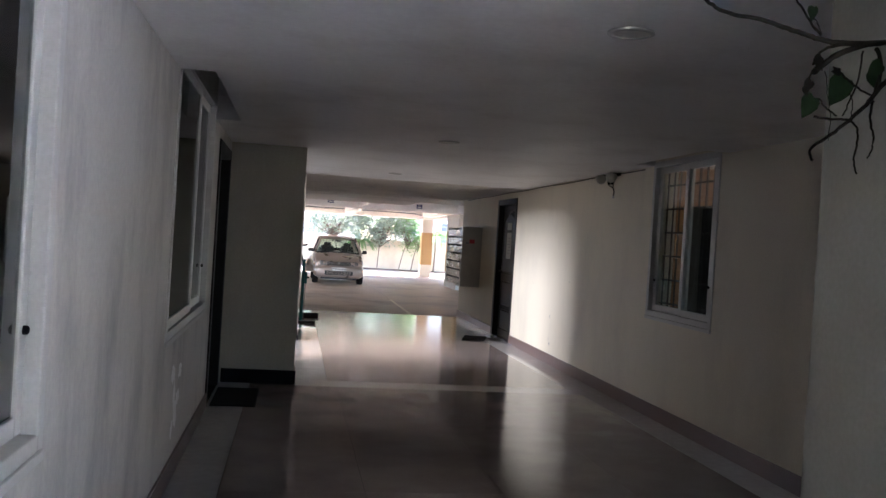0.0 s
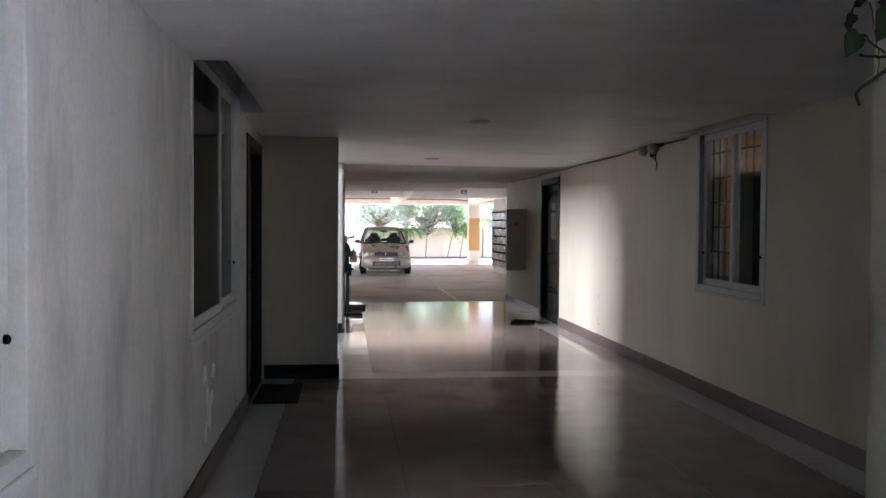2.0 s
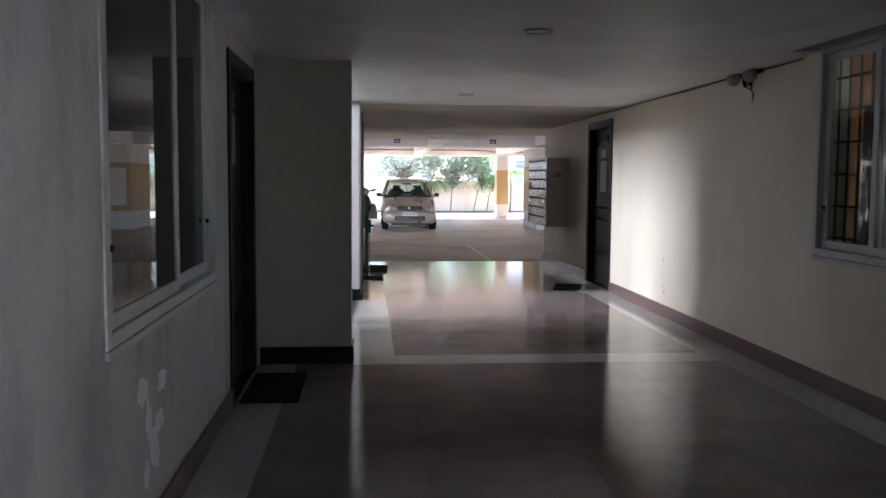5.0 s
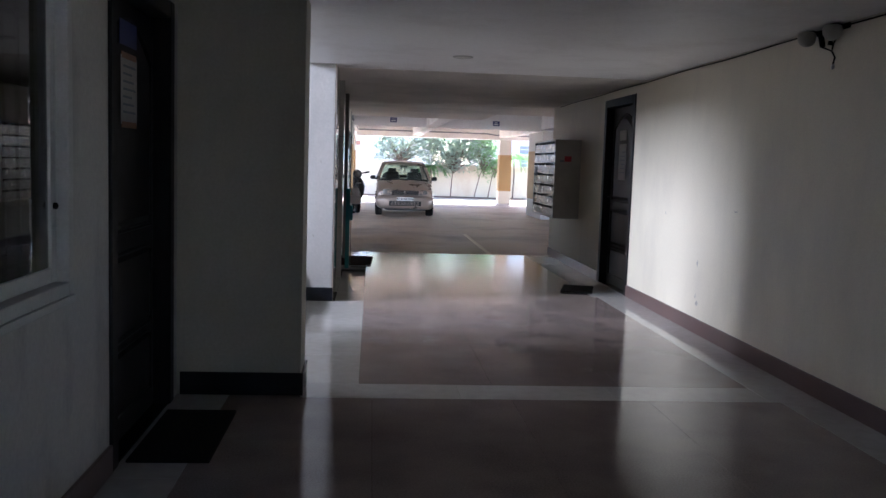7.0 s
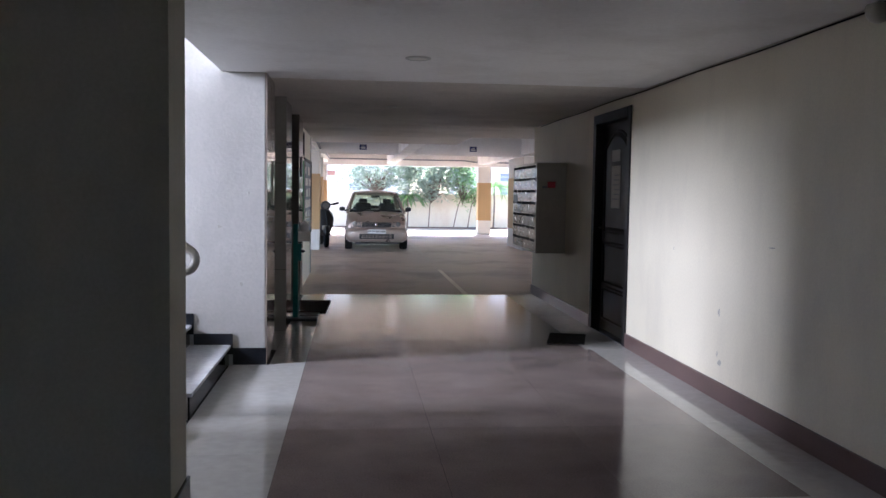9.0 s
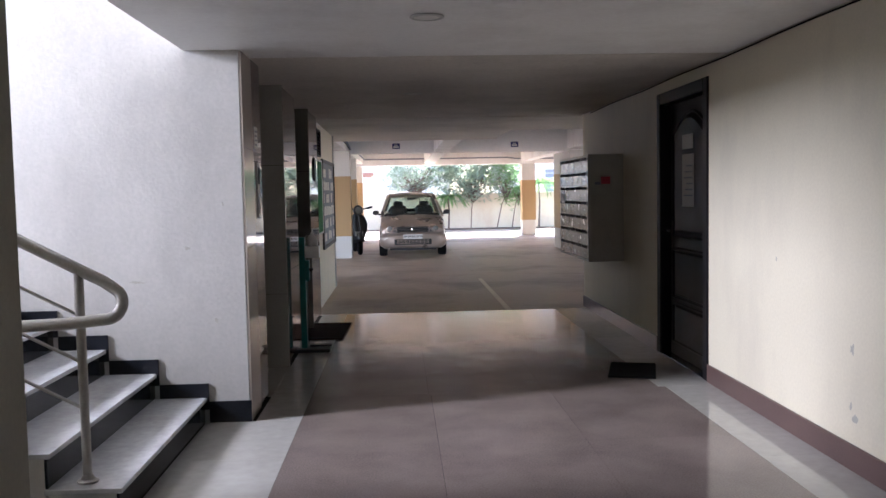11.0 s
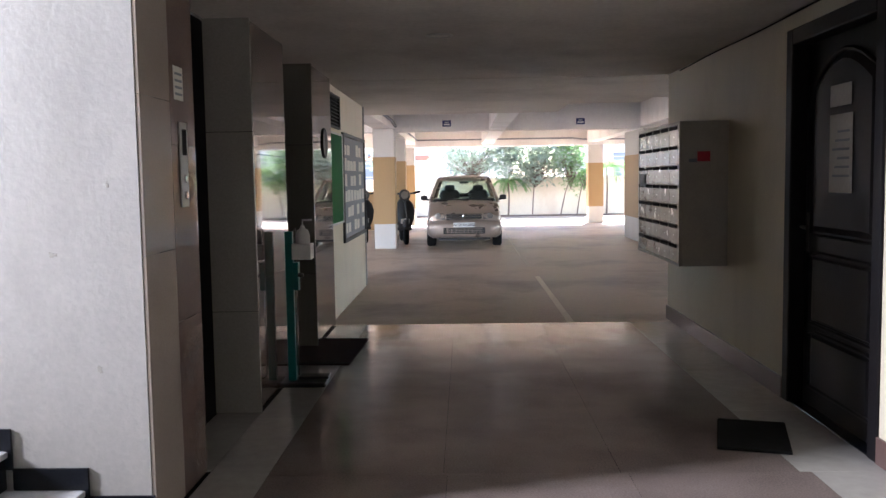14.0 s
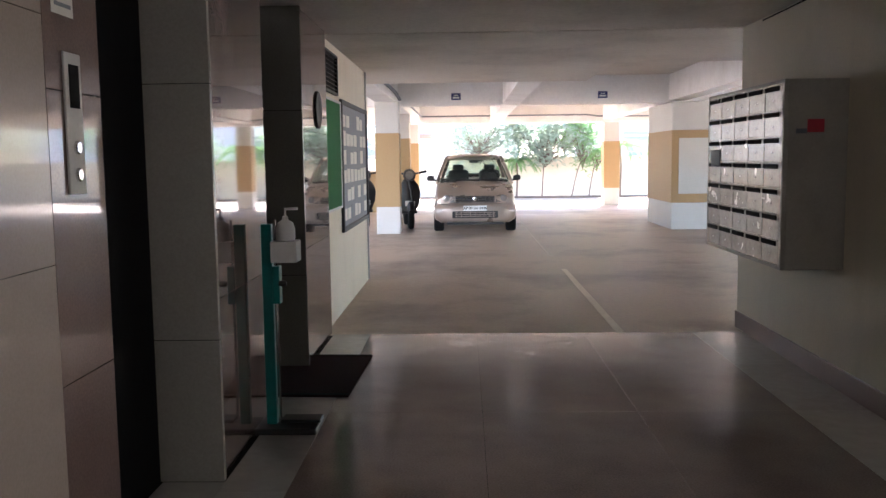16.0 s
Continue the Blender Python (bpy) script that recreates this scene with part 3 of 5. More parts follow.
# windows: sliding sashes in a white frame, grille behind
def window(n, x, y0, y1, z0, z1, side, mullion, label, grid, glass):
    """side: +1 when the room lies towards +x."""
    w = structure(n, boxes((x - 0.012 * side, x + 0.07 * side, y0 - 0.004, y1 + 0.004, z0 - 0.03, z0), bevel=0.004), M_UPVC, label, "window")
    a, b = (x - 0.008 * side, x + 0.06 * side)
    a, b = min(a, b), max(a, b)
    fw = 0.05
    part("window_frame", boxes((a, b, y0, y0 + fw, z0 + 0.002, z1), (a, b, y1 - fw, y1, z0 + 0.002, z1),
                               (a, b, y0 + fw, y1 - fw, z0 + 0.002, z0 + fw), (a, b, y0 + fw, y1 - fw, z1 - fw, z1), bevel=0.005), M_UPVC, w)
    mid = y0 + (y1 - y0) * mullion
    for k, (s0, s1) in enumerate(((y0 + fw + 0.002, mid + 0.03), (mid - 0.03, y1 - fw - 0.002))):
        off = 0.004 + 0.03 * k
        p, q = sorted((x + off * side, x + (off + 0.024) * side))
        sw = 0.055
        sash = part("sash", boxes((p, q, s0, s0 + sw, z0 + fw + 0.002, z1 - fw - 0.002), (p, q, s1 - sw, s1, z0 + fw + 0.002, z1 - fw - 0.002),
                                  (p, q, s0 + sw, s1 - sw, z0 + fw + 0.002, z0 + fw + sw), (p, q, s0 + sw, s1 - sw, z1 - fw - sw, z1 - fw - 0.002),
                                  bevel=0.004), M_UPVC, w)
        g = (p + q) / 2
        pane = part("pane", boxes((g - 0.002, g + 0.002, s0 + sw, s1 - sw, z0 + fw + sw, z1 - fw - sw)), glass, sash)
        pane.visible_shadow = False
        part("latch", lathe(bmesh.new(), [(0.012, 0), (0.012, 0.01), (0.007, 0.014)], 10,
                            (p - 0.012 if side > 0 else q, s1 - sw / 2 if k else s0 + sw / 2, z0 + 0.32), "x"), M_DARK, sash)
    gx = x + 0.12 * side
    grille = thing(grid, (gx, (y0 + y1) / 2, z0), "black iron window grille behind the glass", "grille")
    yy = y0 + 0.08
    while yy < y1:
        part("bar", boxes((gx - 0.006, gx + 0.006, yy - 0.006, yy + 0.006, z0, z1)), M_IRON, grille)
        yy += 0.125
    zz = z0 + 0.12
    while zz < z1:
        part("cross_bar", boxes((gx + 0.007 * side - 0.004, gx + 0.007 * side + 0.004, y0, y1, zz - 0.008, zz + 0.008)), M_IRON, grille)
        zz += 0.21
    return w


window("window_right", XR, RW[0], RW[1], RW[2], RW[3], 1, 0.46, "white sliding window with a dusty sill", "window_grille", M_GLASS)
window("window_left_1", XL, LW2[0], LW2[1], WZ[0], WZ[1], -1, 0.55, "dusty white sliding window with dark tinted panes", "window_grille", M_TINTED)
window("window_left_2", XL, LW1[0], LW1[1], WZ[0], WZ[1], -1, 0.5, "dusty white sliding window with dark tinted panes", "window_grille", M_TINTED)

# inside the room behind the right window
ward = thing("wardrobe", (1.1, 5.9, 0), "orange wood laminate wardrobe inside the room", "wardrobe")
part("body", boxes((0.3, 2.1, 5.62, 6.19, -0.011, 2.3), bevel=0.008), M_ORANGE, ward)
for k in range(3):
    part("door", boxes((0.31 + 0.6 * k, 0.90 + 0.6 * k, 5.60, 5.618, 0.05, 2.28), bevel=0.004), M_ORANGE, ward)
shelf = thing("cupboard", (0.62, 4.9, 0), "dark cupboard standing in the dim room", "cupboard")
part("body", boxes((0.45, 0.82, 4.58, 5.3, -0.011, 1.9), bevel=0.01), M_WOOD, shelf)
part("door", boxes((0.432, 0.448, 4.6, 4.935, 0.08, 1.87), bevel=0.003), M_WOOD, shelf)
part("door", boxes((0.432, 0.448, 4.945, 5.28, 0.08, 1.87), bevel=0.003), M_WOOD, shelf)
cur = thing("curtain", (3.2, 4.5, 0.2), "beige curtain half drawn in the room", "curtain")
bm = bmesh.new()
rows = [[bm.verts.new((3.25 + 0.04 * math.sin(y * 42), y, z)) for y in np.linspace(2.6, 3.3, 70)] for z in (0.3, 2.4)]
for k in range(69):
    bm.faces.new((rows[0][k], rows[0][k + 1], rows[1][k + 1], rows[1][k]))
bmesh.ops.solidify(bm, geom=bm.faces[:], thickness=0.006)
part("cloth", bm, M_CURTAIN, cur, smooth=True)
part("curtain_rod", tube(bmesh.new(), [(3.25, 3.1, 2.42), (3.25, 5.5, 2.42)], 0.012), M_ALU, cur)


# open shelf with jars behind the left window
rack = thing("shelf_rack", (-5.1, 3.4, 0.0), "open kitchen shelf with jars in a dim room", "shelf")
for y in (2.45, 4.3):
    part("upright", boxes((-5.3, -4.95, y - 0.012, y + 0.012, -0.011, 1.9), bevel=0.003), M_WOOD, rack)
for z in (0.75, 1.12, 1.46, 1.82):
    part("board", boxes((-5.3, -4.95, 2.463, 4.287, z - 0.012, z + 0.012), bevel=0.003), M_ORANGE, rack)
rnd = random.Random(21)
for z in (0.762, 1.132, 1.472):
    y = 2.56
    while y < 4.2:
        rad, ht = rnd.uniform(0.035, 0.06), rnd.uniform(0.12, 0.24)
        jar = thing("jar", (-5.1, y, z + 0.0005), "storage jar standing on the shelf", "jar", "jars on the shelf")
        part("body", lathe(bmesh.new(), [(rad * 0.9, 0), (rad, 0.01), (rad, ht * 0.8), (rad * 0.7, ht)], 14, (-5.08, y, z + 0.0005)),
             rnd.choice((M_WHITE, M_PAPER, M_BOX, M_INOX)), jar, smooth=True)
        part("lid", lathe(bmesh.new(), [(rad * 0.75, 0), (rad * 0.78, 0.004), (rad * 0.78, 0.022), (rad * 0.7, 0.026)], 14, (-5.08, y, z + ht + 0.001)),
             rnd.choice((M_RED, M_TRIM, M_ALU)), jar, smooth=True)
        y += rad * 2 + rnd.uniform(0.04, 0.14)


# doors
def arched_panel(bm, x, d, y0, y1, z0, z1, arch):
    """A raised panel on the plane x, proud by d, with an arched top."""
    pts = [(y0, z0), (y1, z0), (y1, z1 - arch)]
    n = 8
    for k in range(1, n):
        a = k / n
        pts.append((y1 + (y0 - y1) * a, z1 - arch + arch * math.sin(math.pi * a)))
    pts.append((y0, z1 - arch))
    f0 = [bm.verts.new((x, y, z)) for y, z in pts]
    cy, cz = (y0 + y1) / 2, (z0 + z1) / 2
    f1 = [bm.verts.new((x + d, cy + (y - cy) * 0.86, cz + (z - cz) * 0.93)) for y, z in pts]
    bm.faces.new(f1)
    for k in range(len(pts)):
        q = (k + 1) % len(pts)
        bm.faces.new((f0[k], f0[q], f1[q], f1[k]))
    bm.faces.new(f0[::-1])


def door(n, x, y0, y1, side, hinge_far, label):
    """side: +1 when the room lies towards +x."""
    fw = 0.09
    a, b = sorted((x - 0.014 * side, x + 0.14 * side))
    d = structure(n, boxes((a, b, y0, y0 + fw, 0.0, 2.13), (a, b, y1 - fw, y1, 0.0, 2.13), (a, b, y0 + fw, y1 - fw, 2.13 - fw, 2.13), bevel=0.008),
                  M_WOOD, label, "door")
    lx = x + 0.075 * side
    p, q = sorted((lx, lx + 0.04 * side))
    leaf = part("leaf", boxes((p, q, y0 + fw + 0.003, y1 - fw - 0.003, 0.008, 2.13 - fw - 0.003), bevel=0.004), M_WOOD, d)
    w0, w1 = y0 + fw + 0.12, y1 - fw - 0.12
    for z0, z1, arch in ((0.14, 0.42, 0.0), (0.50, 0.86, 0.0), (1.0, 1.93, 0.14)):
        bm = bmesh.new()
        arched_panel(bm, lx - 0.001 * side, -0.02 * side, w0, w1, z0, z1, arch)
        part("panel", bm, M_WOOD, leaf)
        bm = bmesh.new()
        pts = [(w0 - 0.02, z0 - 0.02), (w1 + 0.02, z0 - 0.02), (w1 + 0.02, z1 - arch)]
        pts += [(w1 + 0.02 + (w0 - w1 - 0.04) * k / 8, z1 - arch + (arch + 0.02) * math.sin(math.pi * k / 8) if arch else z1 + 0.02) for k in range(1, 8)]
        pts += [(w0 - 0.02, z1 - arch), (w0 - 0.02, z0 - 0.02)]
        tube(bm, [(lx - 0.004 * side, y, z) for y, z in pts], 0.012, 6)
        part("moulding", bm, M_WOOD, leaf)
    hy = y1 - fw - 0.055 if hinge_far else y0 + fw + 0.055
    hd = part("door_handle", boxes((min(lx, lx - 0.006 * side), max(lx, lx - 0.006 * side), hy - 0.02, hy + 0.02, 0.88, 1.1), bevel=0.002), M_DULL, d,
              "worn metal handle plate")
    part("lever", tube(bmesh.new(), [(lx, hy, 1.02), (lx - 0.045 * side, hy, 1.02), (lx - 0.05 * side, hy + (-0.1 if hinge_far else 0.1), 1.015)], 0.008), M_DULL, hd, smooth=True)
    part("threshold", boxes((min(x, x + 0.2 * side), max(x, x + 0.2 * side), y0 + 0.002, y1 - 0.002, -0.02, 0.006), bevel=0.002), M_BLACK, d)
    return d, lx


d1, lx = door("door_right", XR, RD[0], RD[1], 1, True, "dark carved wooden door with an arched panel, closed")
sheet = part("paper_notice", boxes((lx - 0.0275, lx - 0.0255, 10.45, 10.72, 1.22, 1.62), bevel=0.0008), M_DIMPAPER, d1, "paper notice on the dim door")
for k in range(6):
    part("print_line", boxes((lx - 0.0295, lx - 0.0278, 10.48, 10.68 - 0.03 * (k % 3), 1.3 + 0.045 * k, 1.312 + 0.045 * k)), M_GREYBOARD, sheet)
part("sticker", boxes((lx - 0.0275, lx - 0.0255, 10.47, 10.72, 1.66, 1.77), bevel=0.0008), M_DIMPAPER, d1, "pale name sticker")
d2, lx = door("door_left", XL, LD[0], LD[1], -1, False, "nearly black wooden door with notices, closed")
for z0, z1 in ((1.455, 1.482), (1.762, 1.79)):
    part("tape", boxes((lx + 0.0255, lx + 0.0282, 5.03, 5.27, z0, z1), bevel=0.0006), M_ORANGE, d2, "brown adhesive tape")
sheet = part("paper_notice", boxes((lx + 0.0255, lx + 0.0275, 5.02, 5.28, 1.47, 1.775), bevel=0.0008), M_DIMPAPER, d2, "printed paper notice")
for k in range(7):
    part("print_line", boxes((lx + 0.0278, lx + 0.0295, 5.05, 5.25 - 0.03 * (k % 3), 1.52 + 0.034 * k, 1.53 + 0.034 * k)), M_GREYBOARD, sheet)
part("sticker", boxes((lx + 0.0255, lx + 0.0275, 5.0, 5.28, 1.82, 1.93), bevel=0.0008), M_BLUE, d2, "blue sticker")

# lift: cladding slabs, recessed doors, call panel
clad = structure("lift_cladding", boxes((XS - 0.019, XS - 0.015, SW + 0.202, L1[0] - 0.01, 0.0, H - 0.002)), M_DARK, "polished brown granite cladding of the lift front", "cladding")
for y0, y1 in ((SW + 0.002, 9.65), (9.652, L1[0]), (L1[1], L2[0]), (L2[1], 13.998)):
    corner = y0 < SW + 0.1
    for z0, z1 in ((0.0, 1.05), (1.052, 1.655), (1.657, H - 0.002)) if corner else ((0.0, 0.74), (0.742, 1.48), (1.482, H - 0.002)):
        part("slab", boxes((XS - 0.014, XS, y0, y1, z0, z1), bevel=0.001), M_CLADL if corner else M_CLAD, clad,
             "pale beige corner slab" if corner else "")
for y in (L1[1] - 0.03, L2[1] - 0.03):
    j = structure("door_jamb", boxes((-3.32, XS + 0.017, y + 0.003, y + 0.028, 0.0, H - 0.004)), M_DARK, "grey tiled lift door jamb", "jamb")
    for z0, z1 in ((0.001, 0.585), (0.588, 1.60), (1.603, H - 0.003)):
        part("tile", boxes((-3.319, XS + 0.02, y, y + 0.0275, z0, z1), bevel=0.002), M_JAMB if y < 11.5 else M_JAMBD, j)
for y0, y1 in (L1, L2):
    # the recess's darkness is put into the door colour as unlit black
    ld = structure("lift_door", boxes((-3.328, -3.315, y0 + 0.022, y1 - 0.04, 0.0, H - 0.01)), M_DARK, "lift door closed in its recess, coloured black for shade", "lift door")
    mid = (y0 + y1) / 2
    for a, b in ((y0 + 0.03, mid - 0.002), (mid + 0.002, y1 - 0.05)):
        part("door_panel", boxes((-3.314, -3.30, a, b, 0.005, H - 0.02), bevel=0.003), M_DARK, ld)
call = thing("lift_call_panel", (XS, 9.8, 1.05), "steel lift call panel with a position display", "call panel")
part("plate", boxes((XS + 0.0005, XS + 0.008, 9.74, 9.835, 1.22, 1.58), bevel=0.003), M_UPVC, call)
part("display", boxes((XS + 0.0085, XS + 0.011, 9.76, 9.815, 1.44, 1.55), bevel=0.001), M_DARK, call)
for z in (1.27, 1.34):
    part("button", lathe(bmesh.new(), [(0.018, 0), (0.018, 0.006), (0.014, 0.008)], 14, (XS + 0.008, 9.7875, z), "x"), M_CHROME, call)
st = thing("paper_sign", (XS, 9.78, 1.75), "small white printed sign stuck on granite", "sign")
part("sheet", boxes((XS + 0.0005, XS + 0.002, 9.70, 9.82, 1.67, 1.81), bevel=0.0005), M_PAPER, st)
for k in range(4):
    part("print_line", boxes((XS + 0.0022, XS + 0.0035, 9.715, 9.805, 1.69 + 0.028 * k, 1.70 + 0.028 * k)), M_GREYBOARD, st)
clock = thing("wall_clock", (XS, 13.6, 1.64), "dark round wall clock on the granite", "clock")
part("case", lathe(bmesh.new(), [(0.128, 0.001), (0.13, 0.006), (0.122, 0.013), (0.114, 0.011)], 28, (XS, 13.6, 1.64), "x"), M_WOOD, clock, smooth=True)
part("dial", lathe(bmesh.new(), [(0.113, 0.009), (0.113, 0.0105), (0.001, 0.011)], 28, (XS, 13.6, 1.64), "x"), M_SKIRT, clock)
part("hand_bar", boxes((XS + 0.0115, XS + 0.013, 13.596, 13.604, 1.64, 1.72)), M_DARK, clock)

# notice wall: vent, felt board, glazed board, corner strip
NX = -3.12
vent = thing("vent_grille", (NX, 14.38, 1.8), "dark louvred ventilation grille", "vent")
part("backing", boxes((NX + 0.001, NX + 0.004, 13.96 + 0.05, 14.82, 1.82, 2.14)), M_DARK, vent)
part("frame", boxes((NX + 0.0045, NX + 0.03, 14.01, 14.04, 1.82, 2.14), (NX + 0.0045, NX + 0.03, 14.79, 14.82, 1.82, 2.14),
                    (NX + 0.0045, NX + 0.03, 14.04, 14.79, 1.82, 1.84), (NX + 0.0045, NX + 0.03, 14.04, 14.79, 2.12, 2.14), bevel=0.002), M_WOOD, vent)
for k in range(8):
    part("slat", box(bmesh.new(), -0.012, 0.012, 14.042, 14.788, -0.002, 0.002, m=Matrix.Translation((NX + 0.017, 0, 1.865 + 0.034 * k)) @ Matrix.Rotation(radians(35), 4, "Y")), M_WOOD, vent)
fb = thing("felt_board", (NX, 14.45, 0.9), "green felt notice board, empty", "notice board")
part("felt", boxes((NX + 0.001, NX + 0.018, 14.02, 14.96, 0.91, 1.76)), M_FELT, fb)
part("frame", boxes((NX + 0.001, NX + 0.024, 13.998, 14.018, 0.89, 1.78), (NX + 0.001, NX + 0.024, 14.962, 14.98, 0.89, 1.78),
                    (NX + 0.001, NX + 0.024, 14.02, 14.96, 0.89, 0.908), (NX + 0.001, NX + 0.024, 14.02, 14.96, 1.762, 1.78), bevel=0.002), M_ALU, fb)
gb = thing("notice_board", (NX, 16.0, 0.68), "black-framed notice board with rows of small papers", "notice board")
part("back", boxes((NX + 0.001, NX + 0.01, 15.08, 16.92, 0.71, 1.77)), M_GREYBOARD, gb)
part("frame", boxes((NX + 0.001, NX + 0.028, 15.03, 15.08, 0.67, 1.81), (NX + 0.001, NX + 0.028, 16.92, 16.96, 0.67, 1.81),
                    (NX + 0.001, NX + 0.028, 15.08, 16.92, 0.67, 0.71), (NX + 0.001, NX + 0.028, 15.08, 16.92, 1.77, 1.81), bevel=0.003), M_TRIM, gb)
rnd = random.Random(4)
for r in range(6):
    for c in range(7):
        y, z = 15.14 + c * 0.252, 0.76 + r * 0.165
        part("pinned_paper", boxes((NX + 0.0105, NX + 0.0125, y, y + 0.19 + rnd.random() * 0.03, z, z + 0.1 + rnd.random() * 0.03)),
             M_PAPER if rnd.random() < 0.72 else M_GREYBOARD, gb)
structure("trim_corner", boxes((NX + 0.001, NX + 0.02, 16.93 + 0.05, 16.999, 0.0, H - 0.01), bevel=0.004), M_ALU, "metal corner strip at the wall end", "trim")

# sanitizer stand
sx, sy = -3.0, 11.66
stand = thing("sanitizer_stand", (sx, sy, 0), "teal foot-operated sanitizer stand with a clear pump bottle", "sanitizer stand")
part("base", boxes((sx - 0.2, sx + 0.23, sy - 0.11, sy + 0.11, 0.0, 0.03), bevel=0.012), M_TRIM, stand)
part("pedal", boxes((sx + 0.05, sx + 0.24, sy - 0.05, sy + 0.05, 0.045, 0.06), bevel=0.004), M_TRIM, stand)
part("pole", boxes((sx - 0.025, sx + 0.025, sy - 0.02, sy + 0.02, 0.03, 1.0), bevel=0.003), M_TEAL, stand)
part("guide_box", boxes((sx + 0.025, sx + 0.06, sy - 0.03, sy + 0.03, 0.62, 0.8), bevel=0.003), M_TEAL, stand)
part("press_rod", tube(bmesh.new(), [(sx + 0.04, sy, 0.06), (sx + 0.04, sy, 1.02)], 0.006), M_CHROME, stand)
part("knob", lathe(bmesh.new(), [(0.012, 0), (0.016, 0.02), (0.01, 0.035)], 10, (sx + 0.06, sy - 0.04, 0.72), "x"), M_TRIM, stand)
part("bottle_tray", boxes((sx + 0.027, sx + 0.15, sy - 0.06, sy + 0.06, 0.82, 0.92), bevel=0.004), M_WHITE, stand, "white tray")
bt = part("bottle", lathe(bmesh.new(), [(0.042, 0.0), (0.046, 0.01), (0.046, 0.055), (0.036, 0.085), (0.014, 0.1), (0.014, 0.115)], 18, (sx + 0.09, sy, 0.9205)), M_WHITE, stand, "translucent pump bottle", smooth=True)
part("pump", tube(bmesh.new(), [(sx + 0.09, sy, 1.035), (sx + 0.09, sy, 1.07), (sx + 0.15, sy, 1.072)], 0.007), M_WHITE, bt)


def mat_thing(x0, x1, y0, y1, m, label, turn=0.0):
    c = Vector(((x0 + x1) / 2, (y0 + y1) / 2, 0))
    ob = thing("doormat", c, label, "doormat")
    bm = boxes((x0 - c.x, x1 - c.x, y0 - c.y, y1 - c.y, 0.0015, 0.014), bevel=0.005)
    bm.transform(Matrix.Translation(c) @ Matrix.Rotation(turn, 4, "Z"))
    part("mat_pad", bm, m, ob)
    for a, b, p, q in ((x0 - c.x, x1 - c.x, y0 - c.y, y0 - c.y + 0.03), (x0 - c.x, x1 - c.x, y1 - c.y - 0.03, y1 - c.y)):
        bm = bmesh.new()
        box(bm, a + 0.004, b - 0.004, p + 0.002, q - 0.002, 0.0145, 0.017)
        bm.transform(Matrix.Translation(c) @ Matrix.Rotation(turn, 4, "Z"))
        part("border", bm, M_RUBBER, ob)


mat_thing(-3.31, -2.69, 12.22, 13.21, M_MAROON, "dark maroon coir doormat before the lift", -0.03)
mat_thing(-0.60, -0.26, 10.16, 10.68, M_RUBBER, "black rubber doormat before a door", -0.28)
mat_thing(XL + 0.03, -3.40, 4.78, 5.56, M_RUBBER, "black rubber doormat before a dark door")

# letter boxes
MY0, MY1, MZ0, MZ1, MX = 12.31, 13.77, 0.67, 1.70, -0.345
lb = thing("letter_box_unit", (-0.17, 13.04, MZ0), "grey wall-mounted letter box unit with thirty-five steel doors", "letter boxes")
part("carcass", boxes((MX + 0.02, -0.001, MY0, MY1, MZ0, MZ1), bevel=0.006), M_BOX, lb)
part("rim", boxes((MX, MX + 0.019, MY0, MY0 + 0.03, MZ0, MZ1), (MX, MX + 0.019, MY1 - 0.03, MY1, MZ0, MZ1),
                  (MX, MX + 0.019, MY0 + 0.03, MY1 - 0.03, MZ0, MZ0 + 0.02), (MX, MX + 0.019, MY0 + 0.03, MY1 - 0.03, MZ1 - 0.02, MZ1), bevel=0.002), M_BOX, lb)
cw, ch = (MY1 - MY0 - 0.06) / 5, (MZ1 - MZ0 - 0.04) / 7
for r in range(7):
    for c in range(5):
        y, z = MY0 + 0.03 + c * cw, MZ0 + 0.02 + r * ch
        dr = part("box_door", boxes((MX + 0.002, MX + 0.018, y + 0.004, y + cw - 0.004, z + 0.002, z + ch - 0.010), bevel=0.002), M_INOX, lb)
        part("slot", boxes((MX - 0.004, MX + 0.0008, y + 0.045, y + cw - 0.006, z + ch - 0.036, z + ch - 0.010)), M_DARK, dr)
        part("flap", boxes((MX + 0.001, MX + 0.009, y + 0.006, y + cw - 0.006, z + ch - 0.0085, z + ch - 0.0005), bevel=0.001), M_INOX, dr)
        part("lock", lathe(bmesh.new(), [(0.005, 0.0), (0.005, -0.004), (0.003, -0.005)], 10, (MX + 0.002, y + cw / 2, z + ch * 0.38), "x"), M_ALU, dr)
part("torn_paper", boxes((MX - 0.006, MX + 0.0012, MY1 - 0.30, MY1 - 0.10, MZ0 + 4 * ch - 0.01, MZ0 + 4 * ch + 0.1), bevel=0.002), M_GREYBOARD, lb, "torn grey paper in a slot")
sk = part("sticker", boxes((-0.22, -0.13, MY0 - 0.002, MY0 - 0.0005, 1.415, 1.485)), M_RED, lb, "red sticker")
part("sticker", boxes((-0.28, -0.222, MY0 - 0.002, MY0 - 0.0005, 1.41, 1.435)), M_GREYBOARD, lb, "faded sticker strip")


